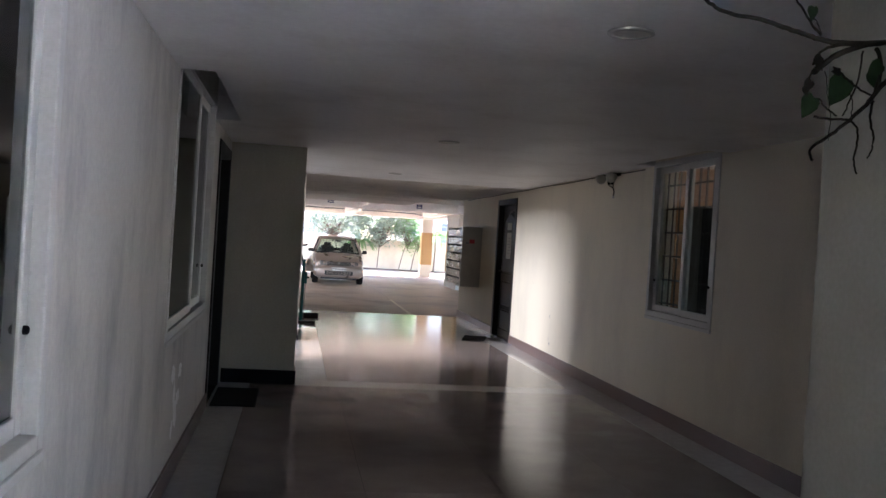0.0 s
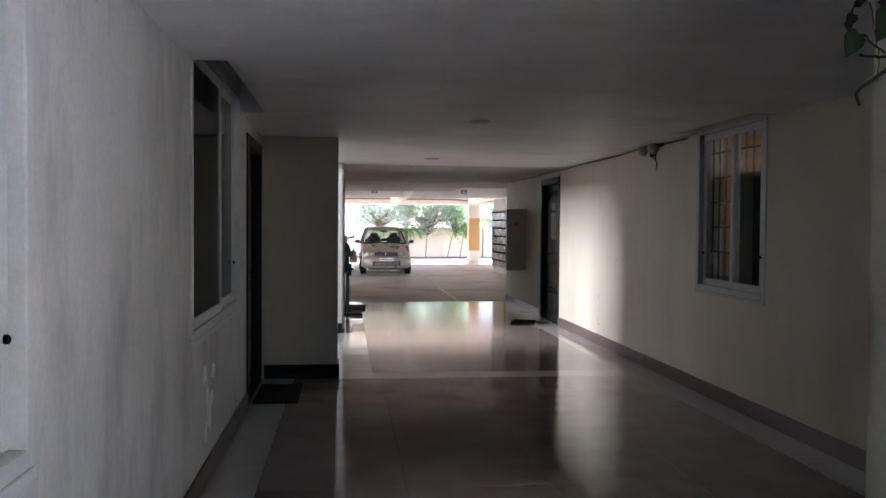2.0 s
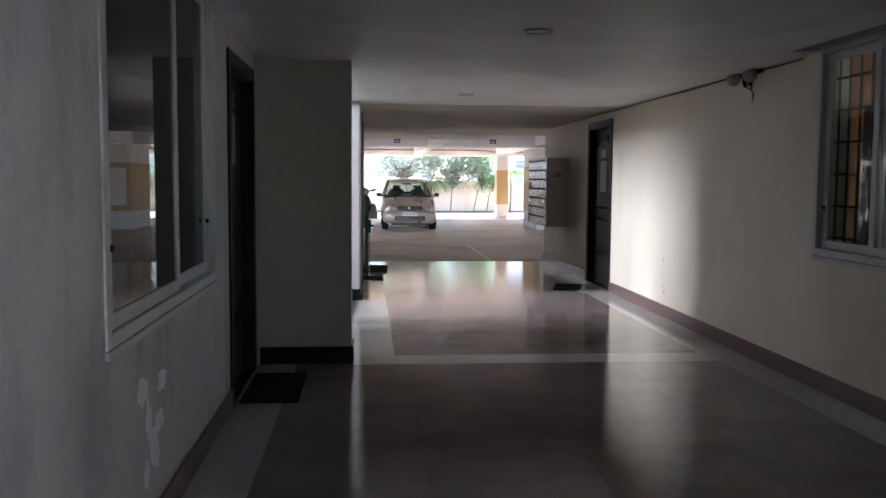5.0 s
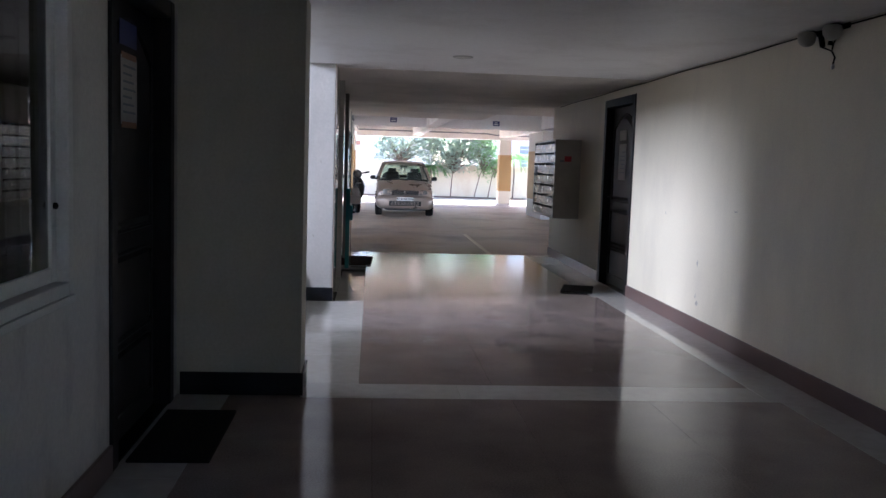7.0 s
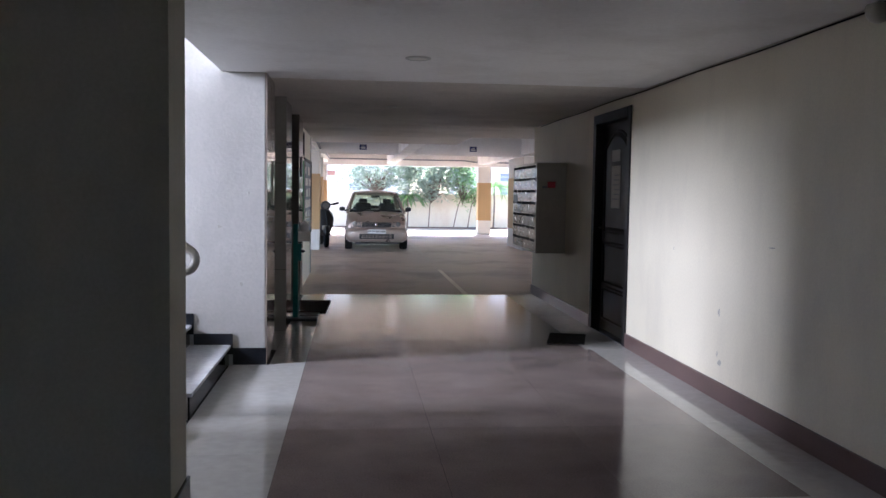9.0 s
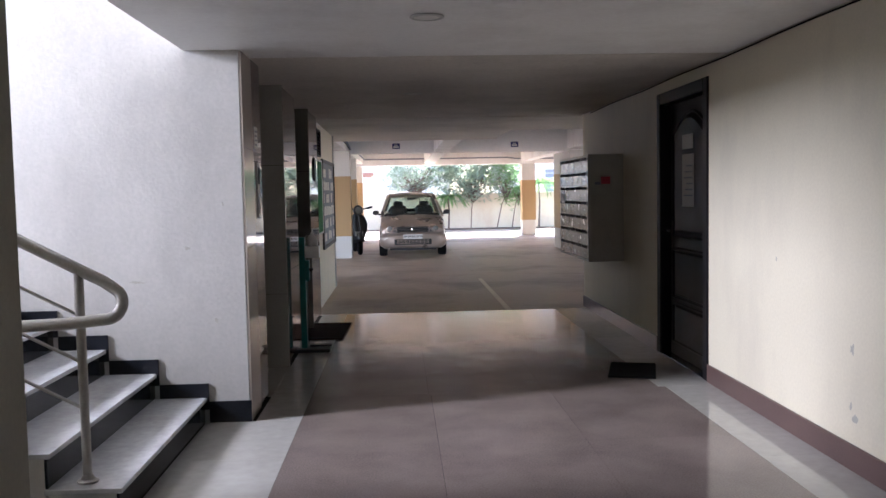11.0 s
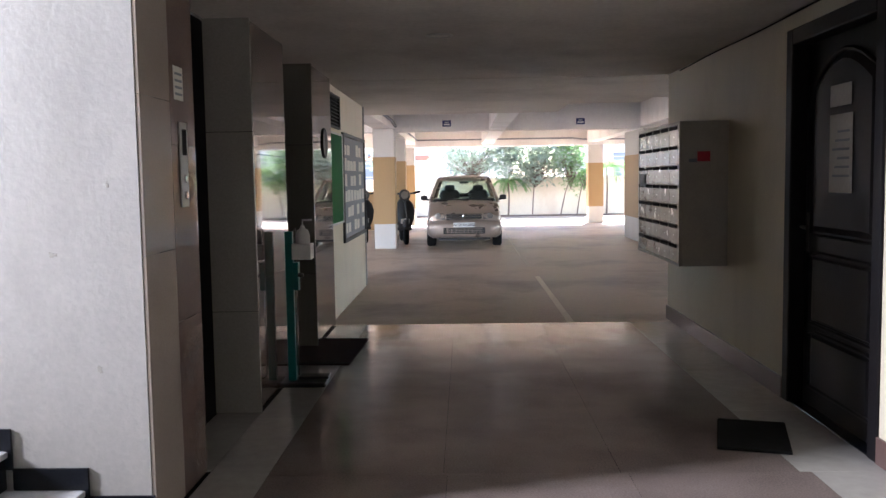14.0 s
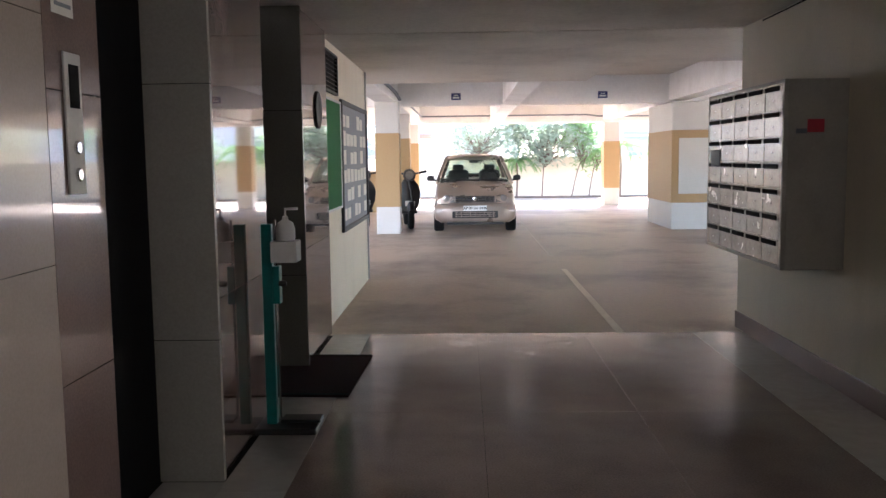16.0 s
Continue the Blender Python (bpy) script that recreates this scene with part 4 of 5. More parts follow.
# flecks of light low on the left wall, set on it as white patches
def fleck(y, z, w, h, seed):
    """A thin white patch with a ragged outline, standing for a fleck of light."""
    rnd = random.Random(seed)
    bm = bmesh.new()
    pts = [(y + w * math.cos(a) * (k := rnd.uniform(0.65, 1.15)), z + h * math.sin(a) * k) for a in np.linspace(0, 2 * math.pi, 18, endpoint=False)]
    f = [bm.verts.new((XL + 0.0005, a, b)) for a, b in pts]
    g = [bm.verts.new((XL + 0.0018, y + (a - y) * 0.92, z + (b - z) * 0.92)) for a, b in pts]
    bm.faces.new(g)
    for k in range(18):
        bm.faces.new((f[k], f[(k + 1) % 18], g[(k + 1) % 18], g[k]))
    return bm


spot = thing("paint_smear", (XL, 2.8, 0.2), "flecks of light set as white patches low on the stained wall", "paint smear")
for k, (y, z, w, h) in enumerate(((2.66, 0.60, 0.075, 0.06), (2.96, 0.575, 0.08, 0.05), (2.74, 0.47, 0.05, 0.09), (2.90, 0.43, 0.085, 0.05), (2.82, 0.345, 0.08, 0.10), (2.70, 0.27, 0.04, 0.06))):
    part("daub", fleck(y, z, w, h, k), M_FLECK, spot)


# scuffs and small stains on the plaster: a plane's axis and place, then the middle and half size of each mark
def scuff(axis, at, u, z, w, h, seed):
    rnd = random.Random(seed)
    bm = bmesh.new()
    ring = [(u + w * math.cos(a) * (k := rnd.uniform(0.5, 1.2)), z + h * math.sin(a) * k) for a in np.linspace(0, 2 * math.pi, 12, endpoint=False)]
    place = (lambda d, p: (at - d, p[0], p[1])) if axis == "x" else (lambda d, p: (p[0], at - d, p[1]))
    f = [bm.verts.new(place(0.0003, p)) for p in ring]
    g = [bm.verts.new(place(0.0009, (u + (p[0] - u) * 0.85, z + (p[1] - z) * 0.85))) for p in ring]
    bm.faces.new(g)
    for k in range(12):
        bm.faces.new((f[k], f[(k + 1) % 12], g[(k + 1) % 12], g[k]))
    return bm


for axis, at, rows in (("x", XR, ((8.05, 0.58, 0.02, 0.03), (8.02, 0.25, 0.035, 0.02), (8.06, 0.30, 0.012, 0.03), (7.35, 1.05, 0.045, 0.006),
                                  (8.9, 0.95, 0.012, 0.015), (2.3, 0.85, 0.012, 0.012))),
                       ("y", SW, ((-3.42, 1.06, 0.02, 0.012), (-3.2, 1.32, 0.008, 0.012), (-3.72, 0.86, 0.05, 0.012), (-3.26, 0.62, 0.012, 0.02)))):
    marks = thing("scuff_marks", (at, rows[0][0], 0.2) if axis == "x" else (rows[0][0], at, 0.2), "faint grey scuff marks on the plastered wall", "scuff marks")
    for k, (u, z, w, h) in enumerate(rows):
        part("mark", scuff(axis, at, u, z, w, h, k + 40), M_SCUFF, marks)


# ceiling lights, small fixtures
def downlight(x, y):
    ob = thing("ceiling_light", (x, y, H), "flush round white ceiling downlight, off", "ceiling light", "downlights of the passage")
    part("rim", lathe(bmesh.new(), [(0.085, -0.0005), (0.085, -0.007), (0.07, -0.011), (0.066, -0.005)], 28, (x, y, H)), M_UPVC, ob, smooth=True)
    part("diffuser", lathe(bmesh.new(), [(0.066, -0.004), (0.064, -0.007), (0.03, -0.009)], 28, (x, y, H)), M_PAPER, ob, smooth=True)


for x, y in ((-2.02, 0.6), (-2.0, 4.5), (-1.99, 8.37), (-2.01, 11.69)):
    downlight(x, y)
em = thing("twin_spotlight", (-0.05, 6.12, H), "twin wall spotlight with pale domed heads and dangling wires", "spotlight")
part("mounting_plate", boxes((-0.016, -0.001, 5.92, 6.34, 2.195, 2.226), bevel=0.004), M_DARK, em)
for y, tip in ((5.97, 0.35), (6.27, -0.35)):
    head = part("lamp_head", lathe(bmesh.new(), [(0.026, 0.022), (0.05, 0.012), (0.056, -0.006), (0.052, -0.034), (0.036, -0.06), (0.012, -0.07)], 18, (-0.085, y, 2.195)), M_BOX, em,
                "dusty pale lamp dome", smooth=True)
    part("arm", tube(bmesh.new(), [(-0.012, y, 2.21), (-0.05, y, 2.215), (-0.085, y, 2.212)], 0.012, 8), M_DARK, head, smooth=True)
    part("bracket", box(bmesh.new(), -0.012, 0.012, -0.006, 0.006, -0.09, 0.0, m=Matrix.Translation((-0.035, y + (0.08 if tip > 0 else -0.08), 2.2)) @ Matrix.Rotation(tip, 4, "X")), M_DARK, em)
part("wire", tube(bmesh.new(), [(-0.02, 6.25, 2.19), (-0.03, 6.2, 2.12), (-0.02, 6.08, 2.08), (-0.015, 6.05, 2.04), (-0.02, 6.06, 2.0)], 0.005, 6), M_DARK, em)
part("wire", tube(bmesh.new(), [(-0.02, 6.0, 2.19), (-0.03, 6.05, 2.12), (-0.02, 6.08, 2.09)], 0.005, 6), M_DARK, em)
part("connector", lathe(bmesh.new(), [(0.006, 0.0), (0.011, -0.008), (0.011, -0.022), (0.006, -0.028)], 10, (-0.02, 6.06, 2.0)), M_WHITE, em, "small white wire connector", smooth=True)
cable = thing("cable", (-0.01, 8, 2.2), "thin dark cable clipped along the wall top", "cable")
part("run", tube(bmesh.new(), [(-0.008, y, H - 0.015 + 0.004 * math.sin(y * 3.1)) for y in np.arange(5.3, 14.1, 0.4)], 0.005, 6), M_DARK, cable)

# floor slabs, last of the setting
def tiles(xa, xb, ya, yb, nx, ny, mat, name):
    dx, dy = (xb - xa) / nx, (yb - ya) / ny
    bm = boxes((-dx / 2 + 0.0008, dx / 2 - 0.0008, -dy / 2 + 0.0008, dy / 2 - 0.0008, -0.0075, 0.0))
    me = mesh_of(name, bm, mat)
    for i in range(nx):
        for j in range(ny):
            ob = new(name, me)
            ob.parent = floor
            ob.location = (xa + (i + 0.5) * dx, ya + (j + 0.5) * dy, 0)


LB = -2.77
for a, y0, y1, n in ((-0.28, -6.0, 5.88, 12), (-0.34, 5.88, 9.9, 5), (-0.39, 9.9, EDGE, 4)):
    tiles(a, -0.0005, y0, y1, 1, n, M_MARBLE, "marble_strip")
tiles(-3.495, -0.28, -6.0, 5.88, 4, 7, M_GRANITE, "granite_slab")
tiles(-3.495, -3.10, 5.88, PY0, 1, 1, M_GRANITE, "granite_slab")
tiles(XL + 0.002, -3.495, -6.0, PY0, 1, 9, M_MARBLE, "marble_strip")
tiles(-3.10, -0.34, 5.88, 6.2, 3, 1, M_MARBLE, "marble_strip")
tiles(LB, -0.34, 6.2, 9.9, 3, 3, M_GRANITE, "granite_slab")
tiles(LB, -0.39, 9.9, EDGE, 3, 2, M_GRANITE, "granite_slab")
tiles(-3.345, LB, 6.2, 9.3, 1, 4, M_MARBLE, "marble_strip")
tiles(XS + 0.02, LB, 9.3, EDGE, 1, 6, M_MARBLE, "marble_strip")
tiles(-7.3, -3.345, 6.26, 7.5, 6, 2, M_MARBLE, "marble_strip")
tiles(-3.3, XS + 0.02, L1[0], L1[1] - 0.03, 1, 1, M_MARBLE, "marble_strip")
tiles(-3.3, XS + 0.02, L2[0], L2[1] - 0.03, 1, 1, M_MARBLE, "marble_strip")

# ---- car park and outdoors ----
structure("parking_line_1", boxes((-0.935, -0.875, 13.97, 17.75, -0.012, -0.008)), M_LINE, "worn pale parking bay line", "line")
structure("parking_line_2", boxes((-0.935, -0.875, 19.2, 30.0, -0.012, -0.008)), M_LINEF, "faded parking bay line", "line")
structure("planting_bed", boxes((-16, 22, 35.6, 36.39, -0.05, 0.02), bevel=0.01), M_SOIL, "dry earth bed along the compound wall", "bed")
bm = boxes((-40, 40, 36.4, 36.62, -0.1, 1.22), (-40, 40, 36.37, 36.65, 1.222, 1.30))
for k in range(-12, 13):
    box(bm, k * 3.1 - 0.15, k * 3.1 + 0.15, 36.372, 36.398, -0.1, 1.2)
structure("compound_wall", bm, M_COMPOUND, "cream compound wall with rust-coloured splash stains", "wall")
structure("low_wall", boxes((-9.5, -4.1, 29.0, 29.2, -0.1, 1.0), bevel=0.01), M_OCHRE, "low ochre painted wall", "wall")
# added out of view: its lower edge sets how much skylight enters
structure("beam_entry", boxes((0.72, 0.9, -6.0, -0.602, 1.5, H - 0.002), bevel=0.01), M_WALL, "unseen downstand beam added to cut skylight at the entry", "beam")
# added out of view: sunlit paving that bounces light onto the passage ceiling
structure("pavement", boxes((-1.1, 8.7, -10.9, -0.62, -0.012, 0.0)), M_PAVE, "unseen pale paving added to bounce sunlight inside", "pavement")
structure("compound_wall_back", boxes((-9, 9, -11.2, -11.0, -0.1, 1.6), (8.8, 9.0, -11, -0.6, -0.1, 1.6)), M_COMPOUND, "cream compound wall behind the entry", "wall")

for x in (-2.2, 0.44):
    sgn = thing("bay_sign", (x, 23.54, 2.4), "small blue enamel bay sign with white lettering", "sign", "bay signs on the beam")
    part("plate", boxes((x - 0.085, x + 0.085, 23.535, 23.5485, 2.34, 2.46), bevel=0.002), M_BLUE, sgn)
    part("lettering_bar", boxes((x - 0.04, x + 0.04, 23.532, 23.5345, 2.415, 2.43)), M_WHITE, sgn)
    part("lettering_bar", boxes((x - 0.06, x + 0.06, 23.532, 23.5345, 2.365, 2.395)), M_WHITE, sgn)

pipe = thing("conduit_pipe", (0, 31.08, 2.4), "grey conduit pipe along the edge beam", "pipe")
part("run", tube(bmesh.new(), [(-3.2, 31.07, 2.40), (1.2, 31.07, 2.40), (1.5, 31.07, 2.36), (4, 31.07, 2.34)], 0.022), M_GREYBOARD, pipe, smooth=True)
part("run", tube(bmesh.new(), [(-3.2, 31.07, 2.40), (-3.23, 30.5, 2.44), (-3.23, 24.0, 2.44)], 0.022), M_GREYBOARD, pipe, smooth=True)
for x in (-2.5, -1.0, 0.5):
    part("clip", boxes((x - 0.012, x + 0.012, 31.045, 31.098, 2.37, 2.43), bevel=0.002), M_ALU, pipe)
pipe2 = thing("ceiling_pipe", (-3.2, 20, 2.4), "grey pipe along the side beam", "pipe")
part("run", tube(bmesh.new(), [(-3.22, 17.3, 2.42), (-3.22, 22.6, 2.42), (-3.215, 23.5, 2.36)], 0.03), M_GREYBOARD, pipe2, smooth=True)


# car
CX, CY = -1.88, 22.72
def section(y, w, zb, zs, zt):
    pts = [(0, zb), (w * 0.84, zb), (w * 0.97, zb + 0.06), (w, zb + 0.18), (w * 0.995, (zb + zs) / 2 + 0.08), (w * 0.965, zs),
           (w * 0.90, zs + (zt - zs) * 0.62), (w * 0.62, zt - 0.012), (w * 0.3, zt), (0, zt + 0.006)]
    ring = [(x, z) for x, z in pts] + [(-x, z) for x, z in pts[-2:0:-1]]
    return [(CX + x, CY + y, z) for x, z in ring]


def loft(stations):
    bm = bmesh.new()
    rings = [[bm.verts.new(p) for p in section(*s)] for s in stations]
    for q, s in zip(rings, rings[1:]):
        for k in range(len(q)):
            bm.faces.new((q[k], q[(k + 1) % len(q)], s[(k + 1) % len(q)], s[k]))
    bm.faces.new(rings[0])
    bm.faces.new(rings[-1][::-1])
    return bm


car = thing("car", (CX, CY + 1.7, -0.012), "beige-silver small hatchback car parked facing the passage", "car")
body = part("body", loft([(0.10, 0.60, 0.34, 0.50, 0.56), (0.12, 0.67, 0.32, 0.56, 0.63), (0.22, 0.70, 0.30, 0.63, 0.69), (0.45, 0.715, 0.28, 0.71, 0.78),
                          (0.75, 0.72, 0.26, 0.77, 0.845), (1.0, 0.72, 0.22, 0.80, 0.875), (1.2, 0.72, 0.2, 0.82, 0.88), (2.5, 0.72, 0.2, 0.84, 0.90),
                          (3.1, 0.71, 0.22, 0.85, 0.91), (3.35, 0.67, 0.26, 0.83, 0.89), (3.42, 0.6, 0.32, 0.76, 0.82)]), M_CAR, car, smooth=True)
bp = part("front_bumper", loft([(-0.02, 0.50, 0.24, 0.40, 0.45), (0.0, 0.61, 0.20, 0.42, 0.48), (0.05, 0.69, 0.18, 0.45, 0.515), (0.14, 0.722, 0.175, 0.46, 0.53),
                                (0.32, 0.724, 0.175, 0.46, 0.50), (0.36, 0.71, 0.18, 0.45, 0.49)]), M_CAR, car, smooth=True)
part("lower_intake", boxes((CX - 0.40, CX + 0.40, CY - 0.026, CY + 0.01, 0.255, 0.38), bevel=0.012), M_TRIM, bp, "black lower air intake")
for k in range(3):
    part("intake_bar", boxes((CX - 0.35, CX + 0.35, CY - 0.032, CY - 0.027, 0.285 + 0.032 * k, 0.293 + 0.032 * k)), M_CAR, bp)
for k in range(9):
    part("intake_bar", boxes((CX - 0.32 + 0.08 * k - 0.004, CX - 0.32 + 0.08 * k + 0.004, CY - 0.033, CY - 0.0275, 0.27, 0.37)), M_CAR, bp)
for s in (-1, 1):
    fog = part("fog_lamp", lathe(bmesh.new(), [(0.055, 0.03), (0.055, -0.005), (0.045, -0.012)], 18, (CX + s * 0.51, CY + 0.005, 0.33), "y"), M_LENS, bp, smooth=True)
    part("bezel", lathe(bmesh.new(), [(0.068, 0.03), (0.07, -0.004), (0.056, -0.008)], 18, (CX + s * 0.51, CY + 0.005, 0.33), "y"), M_TRIM, fog)
part("skid", boxes((CX - 0.5, CX + 0.5, CY + 0.03, CY + 0.3, 0.14, 0.18), bevel=0.01), M_TRIM, bp, "black underside")
gr = part("grille", boxes((CX - 0.34, CX + 0.34, CY + 0.085, CY + 0.13, 0.525, 0.635), bevel=0.012), M_TRIM, car, "black grille with chrome bars")
for k in range(3):
    part("grille_bar", boxes((CX - 0.335, CX + 0.335, CY + 0.076, CY + 0.084, 0.538 + 0.035 * k, 0.552 + 0.035 * k), bevel=0.003), M_CHROME, gr)
part("emblem", lathe(bmesh.new(), [(0.035, 0.0), (0.035, -0.008), (0.02, -0.011)], 6, (CX, CY + 0.075, 0.582), "y"), M_CHROME, gr)
for s in (-1, 1):
    bm = bmesh.new()
    pr = [(0.36, 0.10, 0.525), (0.62, 0.14, 0.53), (0.695, 0.28, 0.545), (0.69, 0.36, 0.66), (0.62, 0.27, 0.675), (0.38, 0.155, 0.64)]
    f = [bm.verts.new((CX + s * x, CY + y - 0.018, z)) for x, y, z in pr]
    g = [bm.verts.new((CX + s * x * 0.97, CY + y + 0.06, z)) for x, y, z in pr]
    bm.faces.new(f)
    bm.faces.new(g[::-1])
    for k in range(6):
        bm.faces.new((f[k], g[k], g[(k + 1) % 6], f[(k + 1) % 6]))
    hl = part("headlight", bm, M_LENS, car, "clear headlight lens")
    part("reflector", lathe(bmesh.new(), [(0.06, 0.02), (0.055, -0.006), (0.03, -0.012)], 18, (CX + s * 0.50, CY + 0.105, 0.595), "y"), M_LENS, hl, smooth=True)
plate = part("number_plate", boxes((CX - 0.205, CX + 0.205, CY - 0.038, CY - 0.03, 0.385, 0.475), bevel=0.004), M_WHITE, car, "white number plate")
lettering("plate_lettering", "AP 09 BA 0936", 0.066, M_TRIM, Matrix.Translation((CX, CY - 0.0395, 0.43)) @ Matrix.Rotation(radians(90), 4, "X"), plate, 0.001)


def pane_grid(c00, c10, c11, c01, bulge, n=6):
    bm = bmesh.new()
    c = [Vector(v) for v in (c00, c10, c11, c01)]
    nrm = (c[1] - c[0]).cross(c[3] - c[0]).normalized()
    vs = [[bm.verts.new((c[0] * (1 - u) + c[1] * u) * (1 - v) + (c[3] * (1 - u) + c[2] * u) * v + nrm * bulge * (1 - (2 * u - 1) ** 2))
           for u in np.linspace(0, 1, n + 1)] for v in np.linspace(0, 1, 4)]
    for a, b in zip(vs, vs[1:]):
        for k in range(n):
            bm.faces.new((a[k], a[k + 1], b[k + 1], b[k]))
    return bm


def P(x, y, z):
    return (CX + x, CY + y, z)


for nm, cs, bl in (("windshield", (P(-0.64, 0.92, 0.86), P(0.64, 0.92, 0.86), P(0.495, 1.52, 1.29), P(-0.495, 1.52, 1.29)), 0.06),
                   ("rear_window", (P(0.62, 3.36, 0.9), P(-0.62, 3.36, 0.9), P(-0.49, 3.1, 1.28), P(0.49, 3.1, 1.28)), 0.04),
                   ("side_window", (P(0.70, 1.05, 0.86), P(0.70, 3.2, 0.88), P(0.515, 3.0, 1.29), P(0.515, 1.55, 1.29)), 0.0),
                   ("side_window", (P(-0.70, 3.2, 0.88), P(-0.70, 1.05, 0.86), P(-0.515, 1.55, 1.29), P(-0.515, 3.0, 1.29)), 0.0)):
    pn = part(nm, pane_grid(*cs, bl), M_CARGLASS, car, smooth=True)
    pn.visible_shadow = False
bm = bmesh.new()
rr = []
for y, w, z in ((1.47, 0.505, 1.285), (1.6, 0.52, 1.32), (2.0, 0.53, 1.345), (2.6, 0.53, 1.345), (3.0, 0.52, 1.32), (3.14, 0.50, 1.28)):
    ring = [(w * a, z + 0.03 * (1 - a * a)) for a in (-1, -0.85, -0.5, 0, 0.5, 0.85, 1)] + [(w * a, z - 0.03) for a in (1.03, 0.5, 0, -0.5, -1.03)]
    rr.append([bm.verts.new(P(x, y, zz)) for x, zz in ring])
for q, s in zip(rr, rr[1:]):
    for k in range(len(q)):
        bm.faces.new((q[k], q[(k + 1) % len(q)], s[(k + 1) % len(q)], s[k]))
bm.faces.new(rr[0])
bm.faces.new(rr[-1][::-1])
part("roof", bm, M_CAR, car, smooth=True)
for s in (-1, 1):
    part("front_pillar", tube(bmesh.new(), [P(s * 0.68, 0.88, 0.84), P(s * 0.60, 1.2, 1.08), P(s * 0.51, 1.5, 1.30)], 0.034, 8), M_CAR, car, smooth=True)
    part("rear_pillar", tube(bmesh.new(), [P(s * 0.66, 3.34, 0.86), P(s * 0.58, 3.2, 1.1), P(s * 0.51, 3.08, 1.30)], 0.05, 8), M_CAR, car, smooth=True)
    part("door_pillar", tube(bmesh.new(), [P(s * 0.70, 2.15, 0.86), P(s * 0.53, 2.15, 1.31)], 0.03, 8), M_TRIM, car)
    mir = part("wing_mirror", lathe(bmesh.new(), [(0.02, -0.08), (0.045, -0.06), (0.055, 0.0), (0.045, 0.05), (0.02, 0.06)], 14, P(s * 0.80, 1.13, 0.925), "x"), M_TRIM, car, "black wing mirror", smooth=True)
    part("mirror_arm", tube(bmesh.new(), [P(s * 0.68, 1.12, 0.88), P(s * 0.80, 1.13, 0.90)], 0.02), M_TRIM, mir)
    for y in (0.62, 2.85):
        wh = part("wheel", lathe(bmesh.new(), [(0.15, -0.07), (0.17, -0.06), (0.17, 0.06), (0.15, 0.07)], 22, P(s * 0.645, y, 0.258), "x"), M_DARK, car)
        part("tyre", lathe(bmesh.new(), [(0.172, -0.075), (0.25, -0.085), (0.27, -0.06), (0.27, 0.06), (0.25, 0.085), (0.172, 0.075)], 26, P(s * 0.645, y, 0.258), "x"), M_RUBBER, wh, smooth=True)
        part("rim", lathe(bmesh.new(), [(0.165, 0.05 * s), (0.16, 0.072 * s), (0.05, 0.06 * s), (0.03, 0.075 * s)], 22, P(s * 0.645, y, 0.258), "x"), M_ALU, wh, smooth=True)
    part("seat", boxes((CX + s * 0.30 - 0.2, CX + s * 0.30 + 0.2, CY + 1.85, CY + 1.99, 0.55, 1.07), bevel=0.065), M_TRIM, car)
    part("headrest", boxes((CX + s * 0.30 - 0.11, CX + s * 0.30 + 0.11, CY + 1.87, CY + 1.96, 1.05, 1.17), bevel=0.04), M_TRIM, car)
    part("wiper", tube(bmesh.new(), [P(s * 0.25 + 0.2, 0.86, 0.885), P(s * 0.25 - 0.2, 0.885, 0.91)], 0.008, 6), M_TRIM, car)
part("rear_seat", boxes((CX - 0.55, CX + 0.55, CY + 2.85, CY + 3.0, 0.5, 0.98), bevel=0.05), M_TRIM, car)
part("dashboard", boxes((CX - 0.62, CX + 0.62, CY + 1.02, CY + 1.35, 0.7, 0.90), bevel=0.03), M_TRIM, car)
part("rear_view_mirror", boxes((CX - 0.09, CX + 0.09, CY + 1.52, CY + 1.54, 1.2, 1.25), bevel=0.008), M_TRIM, car)
part("steering_wheel", tube(bmesh.new(), [P(0.3 + 0.17 * math.cos(a), 1.42 - 0.05 * math.sin(a), 0.9 + 0.16 * math.sin(a)) for a in np.linspace(0, 6.283, 20)], 0.014, 6), M_TRIM, car)


